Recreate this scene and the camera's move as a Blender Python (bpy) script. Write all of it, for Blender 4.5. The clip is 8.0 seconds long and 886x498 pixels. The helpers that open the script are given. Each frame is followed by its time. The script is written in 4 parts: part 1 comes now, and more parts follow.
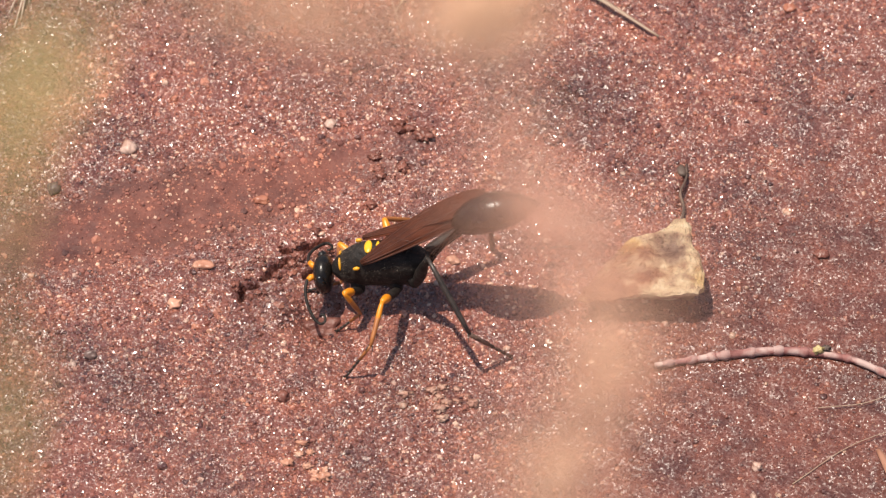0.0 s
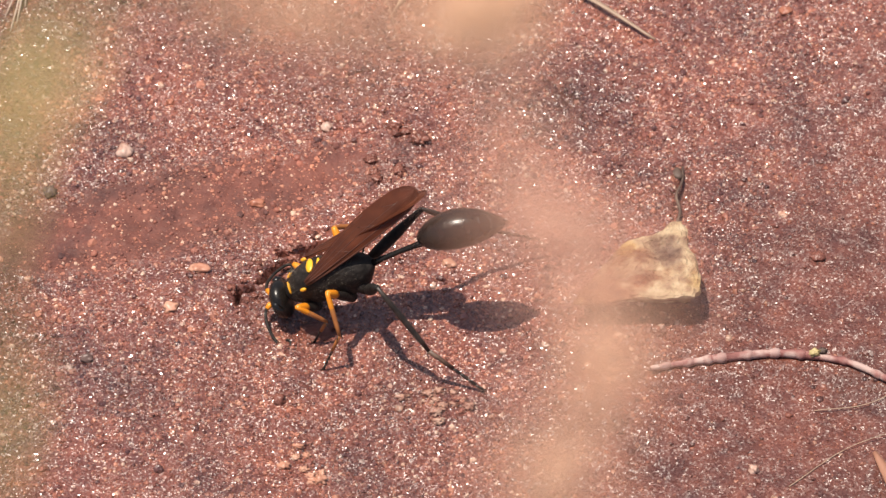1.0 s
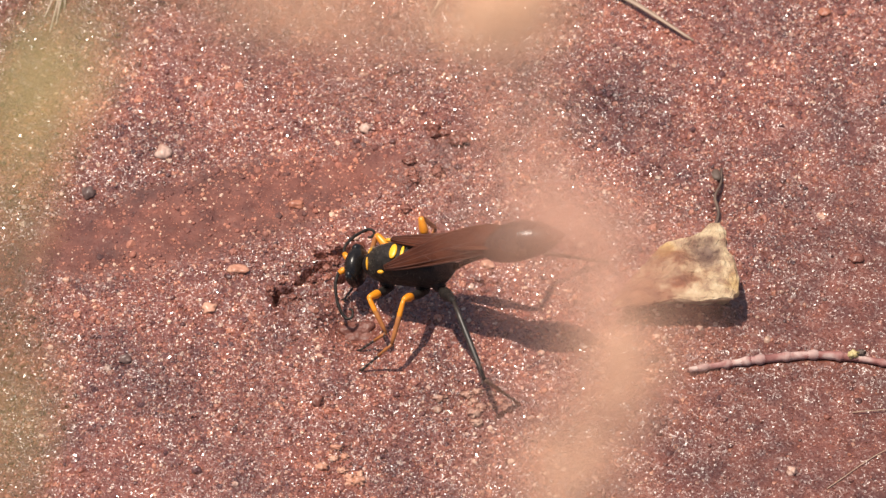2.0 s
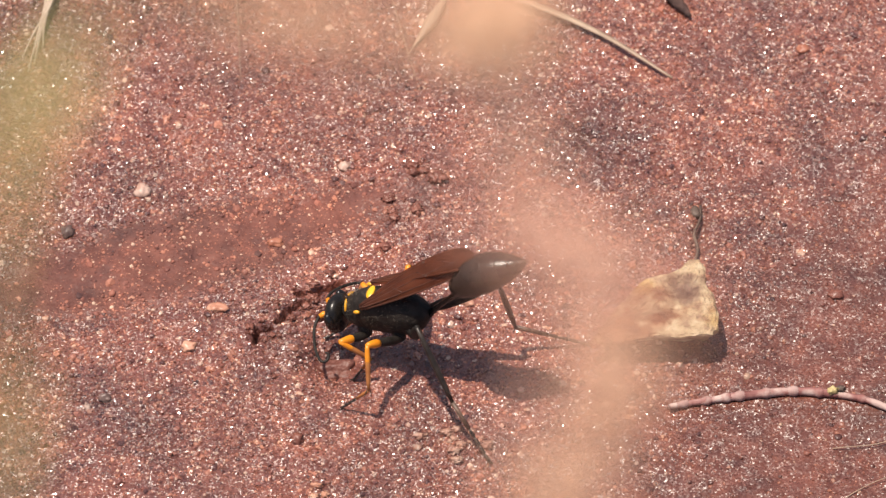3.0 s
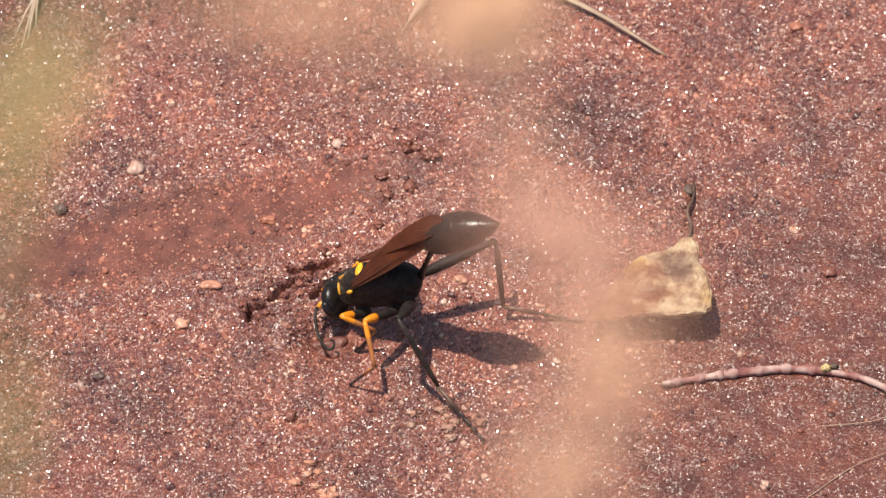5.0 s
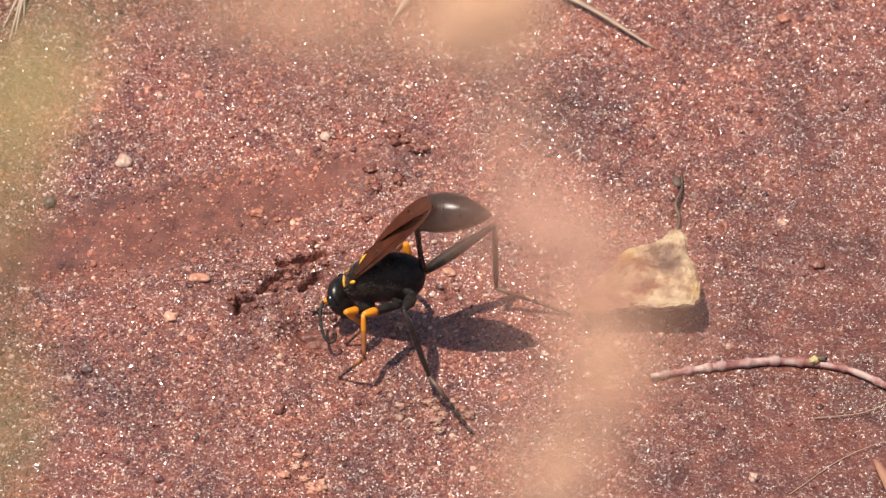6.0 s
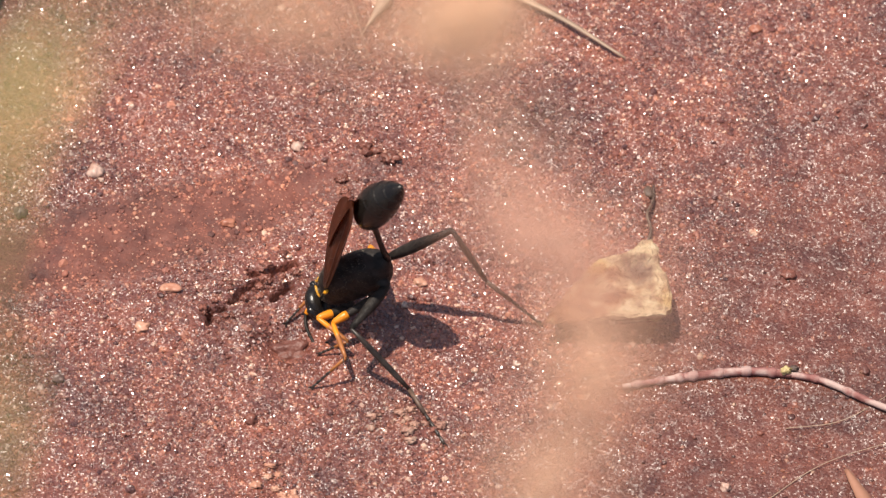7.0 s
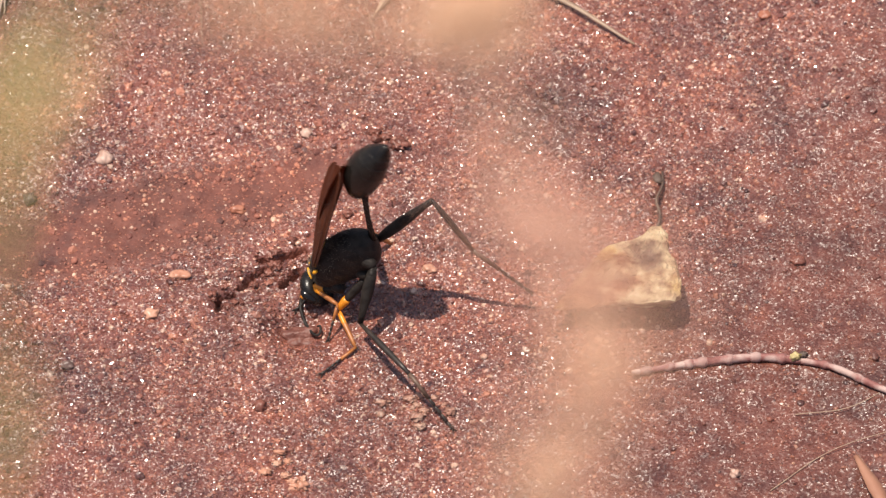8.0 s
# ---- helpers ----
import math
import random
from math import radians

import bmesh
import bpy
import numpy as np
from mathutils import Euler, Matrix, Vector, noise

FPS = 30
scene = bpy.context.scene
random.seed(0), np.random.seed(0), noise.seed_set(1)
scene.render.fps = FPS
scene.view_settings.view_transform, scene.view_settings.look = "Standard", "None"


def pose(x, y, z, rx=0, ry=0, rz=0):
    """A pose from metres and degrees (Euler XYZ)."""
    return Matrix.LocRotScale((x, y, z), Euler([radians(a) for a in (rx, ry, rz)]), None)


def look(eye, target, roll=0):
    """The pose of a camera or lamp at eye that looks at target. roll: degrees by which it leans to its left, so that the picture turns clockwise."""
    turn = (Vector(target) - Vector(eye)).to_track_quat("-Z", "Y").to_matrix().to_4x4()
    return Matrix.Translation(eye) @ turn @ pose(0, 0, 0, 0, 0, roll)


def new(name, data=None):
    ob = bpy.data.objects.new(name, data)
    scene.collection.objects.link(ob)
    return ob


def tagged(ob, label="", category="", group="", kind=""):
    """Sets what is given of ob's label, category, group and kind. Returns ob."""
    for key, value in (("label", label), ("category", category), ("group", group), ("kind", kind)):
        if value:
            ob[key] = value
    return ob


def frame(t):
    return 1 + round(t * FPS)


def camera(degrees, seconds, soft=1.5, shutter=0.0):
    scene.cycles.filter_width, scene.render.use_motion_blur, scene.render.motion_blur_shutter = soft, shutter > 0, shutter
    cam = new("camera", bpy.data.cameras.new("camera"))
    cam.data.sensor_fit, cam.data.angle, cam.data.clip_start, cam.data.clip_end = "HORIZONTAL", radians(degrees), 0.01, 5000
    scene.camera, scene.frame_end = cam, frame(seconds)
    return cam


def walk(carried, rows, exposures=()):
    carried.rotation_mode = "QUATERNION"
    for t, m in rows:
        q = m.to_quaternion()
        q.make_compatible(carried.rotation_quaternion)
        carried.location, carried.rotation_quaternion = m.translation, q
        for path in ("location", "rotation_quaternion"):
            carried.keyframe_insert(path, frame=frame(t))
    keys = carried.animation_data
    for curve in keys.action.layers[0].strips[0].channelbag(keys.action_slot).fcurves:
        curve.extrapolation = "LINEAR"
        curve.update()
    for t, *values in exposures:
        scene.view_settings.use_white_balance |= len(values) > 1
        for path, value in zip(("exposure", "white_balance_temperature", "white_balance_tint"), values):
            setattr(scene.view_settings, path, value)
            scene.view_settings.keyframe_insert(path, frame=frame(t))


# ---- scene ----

MM = 0.001          # the plan below is in millimetres


def pm(x, y, z, rx=0, ry=0, rz=0):
    """A pose from millimetres and degrees."""
    return pose(x * MM, y * MM, z * MM, rx, ry, rz)


# ---- camera: a long lens, held by hand half a metre from the insect ----
cam = camera(10.0, 8.0, soft=1.3, shutter=0.5)
cam.data.dof.use_dof = True
cam.data.dof.focus_distance = 0.503
cam.data.dof.aperture_fstop = cam.data.lens / 2.8   # an opening about 3 mm wide
CAMERA_ROWS = [
    (0, 0, -329.15, 392.266, 0, 0, 0),
    (0.2, -0.015, -329.143, 392.272, -0.017, -0.007, 0.048),
    (0.3, -0.029, -329.112, 392.297, -0.034, -0.04, 0.085),
    (0.5, -0.084, -329.085, 392.32, -0.108, -0.072, 0.114),
    (0.7, -0.127, -329.15, 392.266, -0.159, 0.001, 0.11),
    (0.8, -0.141, -329.171, 392.248, -0.177, 0.023, 0.121),
    (1, -0.057, -329.182, 392.239, -0.077, 0.038, 0.006),
    (1.2, 0.157, -329.139, 392.275, 0.196, -0.012, -0.17),
    (1.3, 0.251, -329.11, 392.299, 0.317, -0.041, -0.242),
    (1.5, 0.462, -329.075, 392.328, 0.584, -0.078, -0.458),
    (1.7, 0.588, -329.128, 392.284, 0.737, -0.023, -0.624),
    (2.8, 0.438, -329.529, 391.947, 0.563, 0.413, -0.225),
    (3, 0.23, -329.668, 391.831, 0.281, 0.55, -0.416),
    (3.2, 0.093, -329.636, 391.858, 0.106, 0.517, -0.288),
    (3.3, 0.053, -329.624, 391.867, 0.057, 0.504, -0.29),
    (3.5, 0.056, -329.611, 391.879, 0.058, 0.48, -0.368),
    (3.8, 0.31, -329.547, 391.932, 0.38, 0.424, -0.481),
    (4, 0.349, -329.579, 391.906, 0.423, 0.457, -0.582),
    (4.2, 0.319, -329.649, 391.847, 0.385, 0.529, -0.552),
    (4.5, 0.182, -329.632, 391.861, 0.22, 0.513, -0.391),
    (4.7, 0.154, -329.525, 391.951, 0.185, 0.391, -0.323),
    (5.8, 0.052, -329.295, 392.144, 0.052, 0.164, -0.326),
    (6, -0.065, -329.289, 392.149, -0.088, 0.156, -0.195),
    (6.2, -0.081, -329.338, 392.108, -0.109, 0.2, -0.128),
    (6.5, -0.224, -329.365, 392.085, -0.294, 0.241, -0.085),
    (6.8, -0.457, -329.437, 392.024, -0.584, 0.309, 0.119),
    (7, -0.518, -329.418, 392.041, -0.663, 0.29, 0.265),
    (7.2, -0.644, -329.368, 392.083, -0.817, 0.236, 0.377),
    (7.5, -0.728, -329.311, 392.13, -0.92, 0.181, 0.437),
    (7.8, -0.538, -329.267, 392.167, -0.684, 0.127, 0.31),
    (8, -0.374, -329.236, 392.193, -0.477, 0.109, 0.057),
]
walk(cam, [(t, pm(x, y, z, 40 + pitch, 0, yaw) @ pose(0, 0, 0, 0, 0, roll)) for t, x, y, z, yaw, pitch, roll in CAMERA_ROWS])

# ---- light: high sun, a little behind and to one side, and a clear sky ----
SUN_TO = Vector((-0.245, 0.03, 1.0))
world = bpy.data.worlds.new("sky")
scene.world = world
world.use_nodes = True
wn = world.node_tree.nodes
sky = wn.new("ShaderNodeTexSky")
sky.sky_type, sky.sun_disc, sky.dust_density = "NISHITA", False, 3.0
sky.sun_elevation, sky.sun_rotation = math.atan(1 / 0.242), radians(-90)
world.node_tree.links.new(sky.outputs[0], wn["Background"].inputs[0])
wn["Background"].inputs[1].default_value = 0.092
sun_lamp = new("sun", bpy.data.lights.new("sun", "SUN"))
sun_lamp.data.energy, sun_lamp.data.angle, sun_lamp.data.color = 4.7, radians(0.53), (1.0, 0.905, 0.785)
sun_lamp.matrix_world = look(SUN_TO, (0, 0, 0))
scene.view_settings.exposure = 0.12


# ---- materials ----
def oval(n, l, co, at, turn, size, scale, rag, soft_edge):
    """1 within an oval patch of the ground with a ragged edge, 0 outside; millimetres and degrees."""
    lay = n.new("ShaderNodeMapping")
    lay.vector_type = "TEXTURE"
    lay.inputs["Location"].default_value = (at[0] * MM, at[1] * MM, 0)
    lay.inputs["Rotation"].default_value = (0, 0, radians(turn))
    lay.inputs["Scale"].default_value = (size[0] * MM, size[1] * MM, 1)
    l.new(co.outputs["Object"], lay.inputs[0])
    far = n.new("ShaderNodeVectorMath")
    far.operation = "LENGTH"
    l.new(lay.outputs[0], far.inputs[0])
    t = n.new("ShaderNodeTexNoise")
    t.inputs["Scale"].default_value, t.inputs["Detail"].default_value, t.inputs["Roughness"].default_value = scale, 6.0, 0.6
    l.new(co.outputs["Object"], t.inputs["Vector"])
    add = n.new("ShaderNodeMath")
    add.operation = "MULTIPLY_ADD"
    l.new(t.outputs["Fac"], add.inputs[0])
    add.inputs[1].default_value = rag
    l.new(far.outputs["Value"], add.inputs[2])
    how = n.new("ShaderNodeMapRange")
    how.inputs[1].default_value, how.inputs[2].default_value = 1 + rag / 2 - soft_edge / 2, 1 + rag / 2 + soft_edge / 2
    how.inputs[3].default_value, how.inputs[4].default_value = 1.0, 0.0
    l.new(add.outputs[0], how.inputs[0])
    return how.outputs[0]


DAMP = ((126, -69), 0, (120, 120), 60.0, 0.25, 0.18)         # the same of the damp stretch
SLICK = ((-28, 5.0), 20, (24, 5.4), 160.0, 0.9, 0.45)    # place, turn and size of the slick band, and its ragged edge


def material(name, colours, scale=400.0, rough=0.5, bump=0.0, bump_scale=2000.0, spread="noise", metal=0.0, spec=0.5,
             coat=0.0, coat_rough=0.14, detail=6.0, sss=0.0, patches=None, mottle=None, damp=None, sparkle=None, stains=(), skin=None):
    """colours: a ramp of (place, rgb); spread: what drives it: noise, island or object."""
    m = bpy.data.materials.new(name)
    m.use_nodes = True
    n, l = m.node_tree.nodes, m.node_tree.links
    p = n["Principled BSDF"]
    p.inputs["Roughness"].default_value, p.inputs["Metallic"].default_value = rough, metal
    p.inputs["Specular IOR Level"].default_value = spec
    p.inputs["Coat Weight"].default_value = coat
    p.inputs["Coat Roughness"].default_value = coat_rough
    if sss:
        p.inputs["Subsurface Weight"].default_value = sss
        p.inputs["Subsurface Radius"].default_value = (0.002, 0.001, 0.0006)
        p.inputs["Subsurface Scale"].default_value = 0.5
    co = n.new("ShaderNodeTexCoord")
    tex = n.new("ShaderNodeTexNoise")
    tex.inputs["Scale"].default_value, tex.inputs["Detail"].default_value = scale, detail
    l.new(co.outputs["Object"], tex.inputs["Vector"])
    ramp = n.new("ShaderNodeValToRGB")
    while len(ramp.color_ramp.elements) < len(colours):
        ramp.color_ramp.elements.new(0.5)
    for e, (at, c) in zip(ramp.color_ramp.elements, colours):
        e.position, e.color = at, (*c, 1)
    if spread == "noise":
        l.new(tex.outputs["Fac"], ramp.inputs[0])
    else:
        src = n.new("ShaderNodeNewGeometry").outputs["Random Per Island"] if spread == "island" else n.new("ShaderNodeObjectInfo").outputs["Random"]
        mix = n.new("ShaderNodeMath")
        mix.operation = "MULTIPLY_ADD"
        l.new(tex.outputs["Fac"], mix.inputs[0])
        mix.inputs[1].default_value = 0.12
        l.new(src, mix.inputs[2])
        l.new(mix.outputs[0], ramp.inputs[0])
    colour = ramp.outputs[0]
    for blotch in [b for b in (patches, mottle) if b]:     # stains: scale, and the tints between which they go
        pt = n.new("ShaderNodeTexNoise")
        pt.inputs["Scale"].default_value, pt.inputs["Detail"].default_value, pt.inputs["Roughness"].default_value = blotch[0], 5.0, 0.6
        l.new(co.outputs["Object"], pt.inputs["Vector"])
        pr = n.new("ShaderNodeValToRGB")
        pr.color_ramp.elements[0].position, pr.color_ramp.elements[0].color = 0.36, (*blotch[1], 1)
        pr.color_ramp.elements[1].position, pr.color_ramp.elements[1].color = 0.56, (*blotch[2], 1)
        l.new(pt.outputs["Fac"], pr.inputs[0])
        mul = n.new("ShaderNodeMix")
        mul.data_type, mul.blend_type = "RGBA", "MULTIPLY"
        mul.inputs[0].default_value = 1.0
        l.new(colour, mul.inputs[6])
        l.new(pr.outputs[0], mul.inputs[7])
        colour = mul.outputs[2]
    for x, y, z, r, tint_by in stains:     # stains with ragged edges, about places in millimetres
        gap = n.new("ShaderNodeVectorMath")
        gap.operation = "DISTANCE"
        l.new(co.outputs["Object"], gap.inputs[0])
        gap.inputs[1].default_value = (x * MM, y * MM, z * MM)
        rag = n.new("ShaderNodeTexNoise")
        rag.inputs["Scale"].default_value, rag.inputs["Detail"].default_value, rag.inputs["Roughness"].default_value = 420.0, 6.0, 0.65
        l.new(co.outputs["Object"], rag.inputs["Vector"])
        edge = n.new("ShaderNodeMath")
        edge.operation = "MULTIPLY_ADD"
        l.new(rag.outputs["Fac"], edge.inputs[0])
        edge.inputs[1].default_value = 2.4 * r * MM
        l.new(gap.outputs["Value"], edge.inputs[2])
        how = n.new("ShaderNodeMapRange")
        how.inputs[1].default_value, how.inputs[2].default_value, how.inputs[3].default_value, how.inputs[4].default_value = 1.6 * r * MM, 2.3 * r * MM, 1.0, 0.0
        l.new(edge.outputs[0], how.inputs[0])
        mul = n.new("ShaderNodeMix")
        mul.data_type, mul.blend_type = "RGBA", "MULTIPLY"
        l.new(how.outputs[0], mul.inputs[0])
        l.new(colour, mul.inputs[6])
        mul.inputs[7].default_value = (*tint_by, 1)
        colour = mul.outputs[2]
    if skin:        # a slick band of smoothed, darker mud
        mul = n.new("ShaderNodeMix")
        mul.data_type, mul.blend_type = "RGBA", "MULTIPLY"
        l.new(oval(n, l, co, *SLICK), mul.inputs[0])
        l.new(colour, mul.inputs[6])
        mul.inputs[7].default_value = (*skin, 1)
        colour = mul.outputs[2]
    if damp:        # a wide puddle-like stretch of darker, wetter soil with a ragged edge
        mul = n.new("ShaderNodeMix")
        mul.data_type, mul.blend_type = "RGBA", "MULTIPLY"
        l.new(oval(n, l, co, *DAMP), mul.inputs[0])
        l.new(colour, mul.inputs[6])
        mul.inputs[7].default_value = (*damp, 1)
        colour = mul.outputs[2]
    l.new(colour, p.inputs["Base Color"])
    if bump:
        bt = n.new("ShaderNodeTexNoise")
        bt.inputs["Scale"].default_value, bt.inputs["Detail"].default_value = bump_scale, 4.0
        l.new(co.outputs["Object"], bt.inputs["Vector"])
        b = n.new("ShaderNodeBump")
        b.inputs["Strength"].default_value, b.inputs["Distance"].default_value = 1.0, bump * MM
        l.new(bt.outputs["Fac"], b.inputs["Height"])
        l.new(b.outputs[0], p.inputs["Normal"])
    if sparkle:     # small wet facets, each with a lean of its own: facets to the metre, and how far they lean
        cell = n.new("ShaderNodeTexVoronoi")
        cell.inputs["Scale"].default_value = sparkle[0]
        l.new(co.outputs["Object"], cell.inputs["Vector"])
        lean_by = n.new("ShaderNodeVectorMath")
        lean_by.operation = "MULTIPLY_ADD"
        l.new(cell.outputs["Color"], lean_by.inputs[0])
        lean_by.inputs[1].default_value = (sparkle[1],) * 3
        lean_by.inputs[2].default_value = (-sparkle[1] / 2,) * 3
        # a slick band of smoothed mud has hardly any, and dries to a dull skin
        slick = oval(n, l, co, *SLICK)
        if damp:    # the wetter stretch is smoother and duller too
            part_damp = n.new("ShaderNodeMath")
            part_damp.operation = "MULTIPLY"
            l.new(oval(n, l, co, *DAMP), part_damp.inputs[0])
            part_damp.inputs[1].default_value = 0.45
            most = n.new("ShaderNodeMath")
            most.operation = "MAXIMUM"
            l.new(slick, most.inputs[0])
            l.new(part_damp.outputs[0], most.inputs[1])
            slick = most.outputs[0]
        keep = n.new("ShaderNodeMapRange")
        keep.inputs[3].default_value, keep.inputs[4].default_value = 1.0, 0.45
        l.new(slick, keep.inputs[0])
        if bump:
            l.new(keep.outputs[0], b.inputs["Strength"])
        for socket, wet, dull in (("Roughness", rough, 0.75), ("Coat Weight", coat, 0.02)):
            dry = n.new("ShaderNodeMapRange")
            dry.inputs[3].default_value, dry.inputs[4].default_value = wet, dull
            l.new(slick, dry.inputs[0])
            l.new(dry.outputs[0], p.inputs[socket])
        shrink = n.new("ShaderNodeVectorMath")
        shrink.operation = "SCALE"
        l.new(lean_by.outputs[0], shrink.inputs[0])
        l.new(keep.outputs[0], shrink.inputs["Scale"])
        tilt = n.new("ShaderNodeVectorMath")
        l.new(shrink.outputs[0], tilt.inputs[0])
        l.new(b.outputs[0] if bump else n.new("ShaderNodeNewGeometry").outputs["Normal"], tilt.inputs[1])
        unit = n.new("ShaderNodeVectorMath")
        unit.operation = "NORMALIZE"
        l.new(tilt.outputs[0], unit.inputs[0])
        l.new(unit.outputs[0], p.inputs["Normal"])
        l.new(unit.outputs[0], p.inputs["Coat Normal"])
    return m


# a darker damp patch and a paler sandy one
SOIL_STAINS = ((14, 20, 0, 7.0, (0.74, 0.72, 0.73)), (-35.5, -13.5, 0, 3.2, (0.72, 0.72, 0.76)), (-30.5, -18.5, 0, 5.5, (0.74, 0.75, 0.78)), (-16, 17, 0, 10.0, (1.2, 1.16, 1.12)))
MUD = material("wet red mud", [(0.25, (0.13, 0.045, 0.034)), (0.5, (0.19, 0.069, 0.05)), (0.62, (0.24, 0.09, 0.065)), (0.75, (0.16, 0.058, 0.045))],
               scale=420, rough=0.3, bump=0.3, bump_scale=1600, detail=10, coat=1.0, coat_rough=0.18, sparkle=(4700, 0.9), mottle=(330, (0.8, 0.785, 0.82), (1.12, 1.09, 1.03)), patches=(75, (0.7, 0.73, 0.78), (1.08, 1.02, 1.0)), damp=(0.7, 0.67, 0.66), stains=SOIL_STAINS, skin=(0.72, 0.71, 0.74))
GRAIN = material("wet sand grains", [(0.0, (0.07, 0.034, 0.033)), (0.14, (0.13, 0.05, 0.041)), (0.35, (0.2, 0.075, 0.057)), (0.6, (0.28, 0.106, 0.077)), (0.82, (0.37, 0.152, 0.103)),
                                     (0.95, (0.45, 0.2, 0.132)), (0.99, (0.52, 0.3, 0.215)), (1.0, (0.58, 0.4, 0.31))],
                 spread="island", scale=2500, rough=0.24, spec=0.6, coat=1.0, coat_rough=0.18, sparkle=(5400, 0.85), mottle=(330, (0.8, 0.785, 0.82), (1.12, 1.09, 1.03)), patches=(75, (0.74, 0.76, 0.8), (1.1, 1.04, 1.01)), damp=(0.68, 0.64, 0.62), stains=SOIL_STAINS)
STONE = material("pale ochre stone", [(0.3, (0.27, 0.16, 0.105)), (0.42, (0.38, 0.26, 0.165)), (0.54, (0.49, 0.36, 0.225)), (0.68, (0.58, 0.46, 0.31))],
                 scale=900, detail=12, rough=0.75, bump=0.4, bump_scale=2600, patches=(420, (0.82, 0.7, 0.62), (1.04, 1.02, 0.98)),
                 stains=((22.9, -2.9, 3.9, 2.2, (0.36, 0.31, 0.37)), (23.3, -4.3, 3.9, 1.2, (0.5, 0.42, 0.45)), (16.0, -7.4, 3.6, 5.6, (0.5, 0.29, 0.24)), (19.9, -7.6, 4.1, 1.5, (0.66, 0.42, 0.35)), (20.4, -3.6, 4.1, 1.3, (0.72, 0.5, 0.42)), (18.8, -2.6, 4.0, 1.6, (0.98, 0.86, 0.55)), (25.6, -7.6, 4.0, 1.4, (0.95, 0.86, 0.62))))
CHITIN = material("black chitin", [(0.3, (0.011, 0.009, 0.008)), (0.7, (0.036, 0.029, 0.025))], scale=1100, rough=0.55, spec=0.22, bump=0.22, bump_scale=1500)
GLOSS = material("glossy black chitin", [(0.3, (0.008, 0.0065, 0.006)), (0.7, (0.02, 0.016, 0.013))], scale=900, rough=0.27, spec=0.35, bump=0.012, bump_scale=9000)
DUSK = material("brown black leg", [(0.3, (0.016, 0.012, 0.01)), (0.7, (0.05, 0.036, 0.028))], scale=1800, rough=0.4)
EYE = material("polished black eye", [(0.3, (0.006, 0.005, 0.005)), (0.7, (0.014, 0.011, 0.01))], scale=900, rough=0.16)
TAN = material("dusty tarsus", [(0.3, (0.06, 0.035, 0.025)), (0.7, (0.16, 0.095, 0.065))], scale=1800, rough=0.5)
ORANGE = material("orange chitin", [(0.3, (0.74, 0.23, 0.012)), (0.7, (0.84, 0.31, 0.02))], scale=700, rough=0.35)
RUST = material("rusty tibia", [(0.3, (0.3, 0.1, 0.03)), (0.7, (0.45, 0.17, 0.05))], scale=900, rough=0.4)
YELLOW = material("yellow chitin", [(0.3, (0.82, 0.42, 0.015)), (0.7, (0.9, 0.52, 0.03))], scale=700, rough=0.35)
AMBER = material("amber chitin", [(0.3, (0.72, 0.3, 0.012)), (0.7, (0.82, 0.4, 0.02))], scale=700, rough=0.4)
VEIN = material("wing vein", [(0.3, (0.06, 0.02, 0.012)), (0.7, (0.11, 0.038, 0.02))], scale=700, rough=0.4)
CLOD = material("dark wet clod", [(0.3, (0.12, 0.043, 0.031)), (0.5, (0.21, 0.077, 0.055)), (0.7, (0.3, 0.118, 0.084))], scale=900, rough=0.26, bump=0.12, bump_scale=3500)
PELLET = material("kneaded mud", [(0.3, (0.12, 0.044, 0.034)), (0.5, (0.17, 0.065, 0.049)), (0.7, (0.22, 0.09, 0.068))], scale=700, rough=0.42, spec=0.4, bump=0.25, bump_scale=1800)
TANCLOD = material("sandy clay crumb", [(0.3, (0.2, 0.09, 0.065)), (0.5, (0.36, 0.18, 0.13)), (0.7, (0.5, 0.32, 0.24))], scale=900, rough=0.4, bump=0.12, bump_scale=3500)
TWIG = material("red plant stem", [(0.38, (0.18, 0.062, 0.055)), (0.5, (0.3, 0.13, 0.115)), (0.6, (0.5, 0.35, 0.31))], scale=420, rough=0.7, spec=0.3, bump=0.08)
BLEACHED = material("bleached stem", [(0.36, (0.3, 0.13, 0.12)), (0.5, (0.45, 0.27, 0.24)), (0.62, (0.58, 0.44, 0.39))], scale=520, rough=0.75, spec=0.3, bump=0.12)
NODE = material("pale stem joint", [(0.35, (0.33, 0.17, 0.15)), (0.65, (0.52, 0.37, 0.33))], scale=600, rough=0.7, bump=0.05)
BUD = material("yellow bud", [(0.3, (0.36, 0.26, 0.1)), (0.7, (0.6, 0.5, 0.25))], scale=500, rough=0.5)
LEAF = material("dry leaf", [(0.3, (0.27, 0.115, 0.07)), (0.7, (0.42, 0.21, 0.135))], scale=300, rough=0.6, bump=0.03)
STRAW = material("dry straw", [(0.3, (0.3, 0.2, 0.14)), (0.7, (0.47, 0.34, 0.24))], scale=300, rough=0.6, bump=0.03)
PALE = material("pale rootlet", [(0.3, (0.45, 0.3, 0.22)), (0.7, (0.7, 0.55, 0.45))], scale=300, rough=0.6)
DARKOLIVE = material("dark olive bud", [(0.3, (0.08, 0.05, 0.038)), (0.7, (0.17, 0.11, 0.08))], scale=500, rough=0.6, bump=0.05)
DARKWOOD = material("dark damp bark", [(0.3, (0.035, 0.022, 0.02)), (0.7, (0.12, 0.07, 0.06))], scale=900, rough=0.9, spec=0.2, bump=0.2)
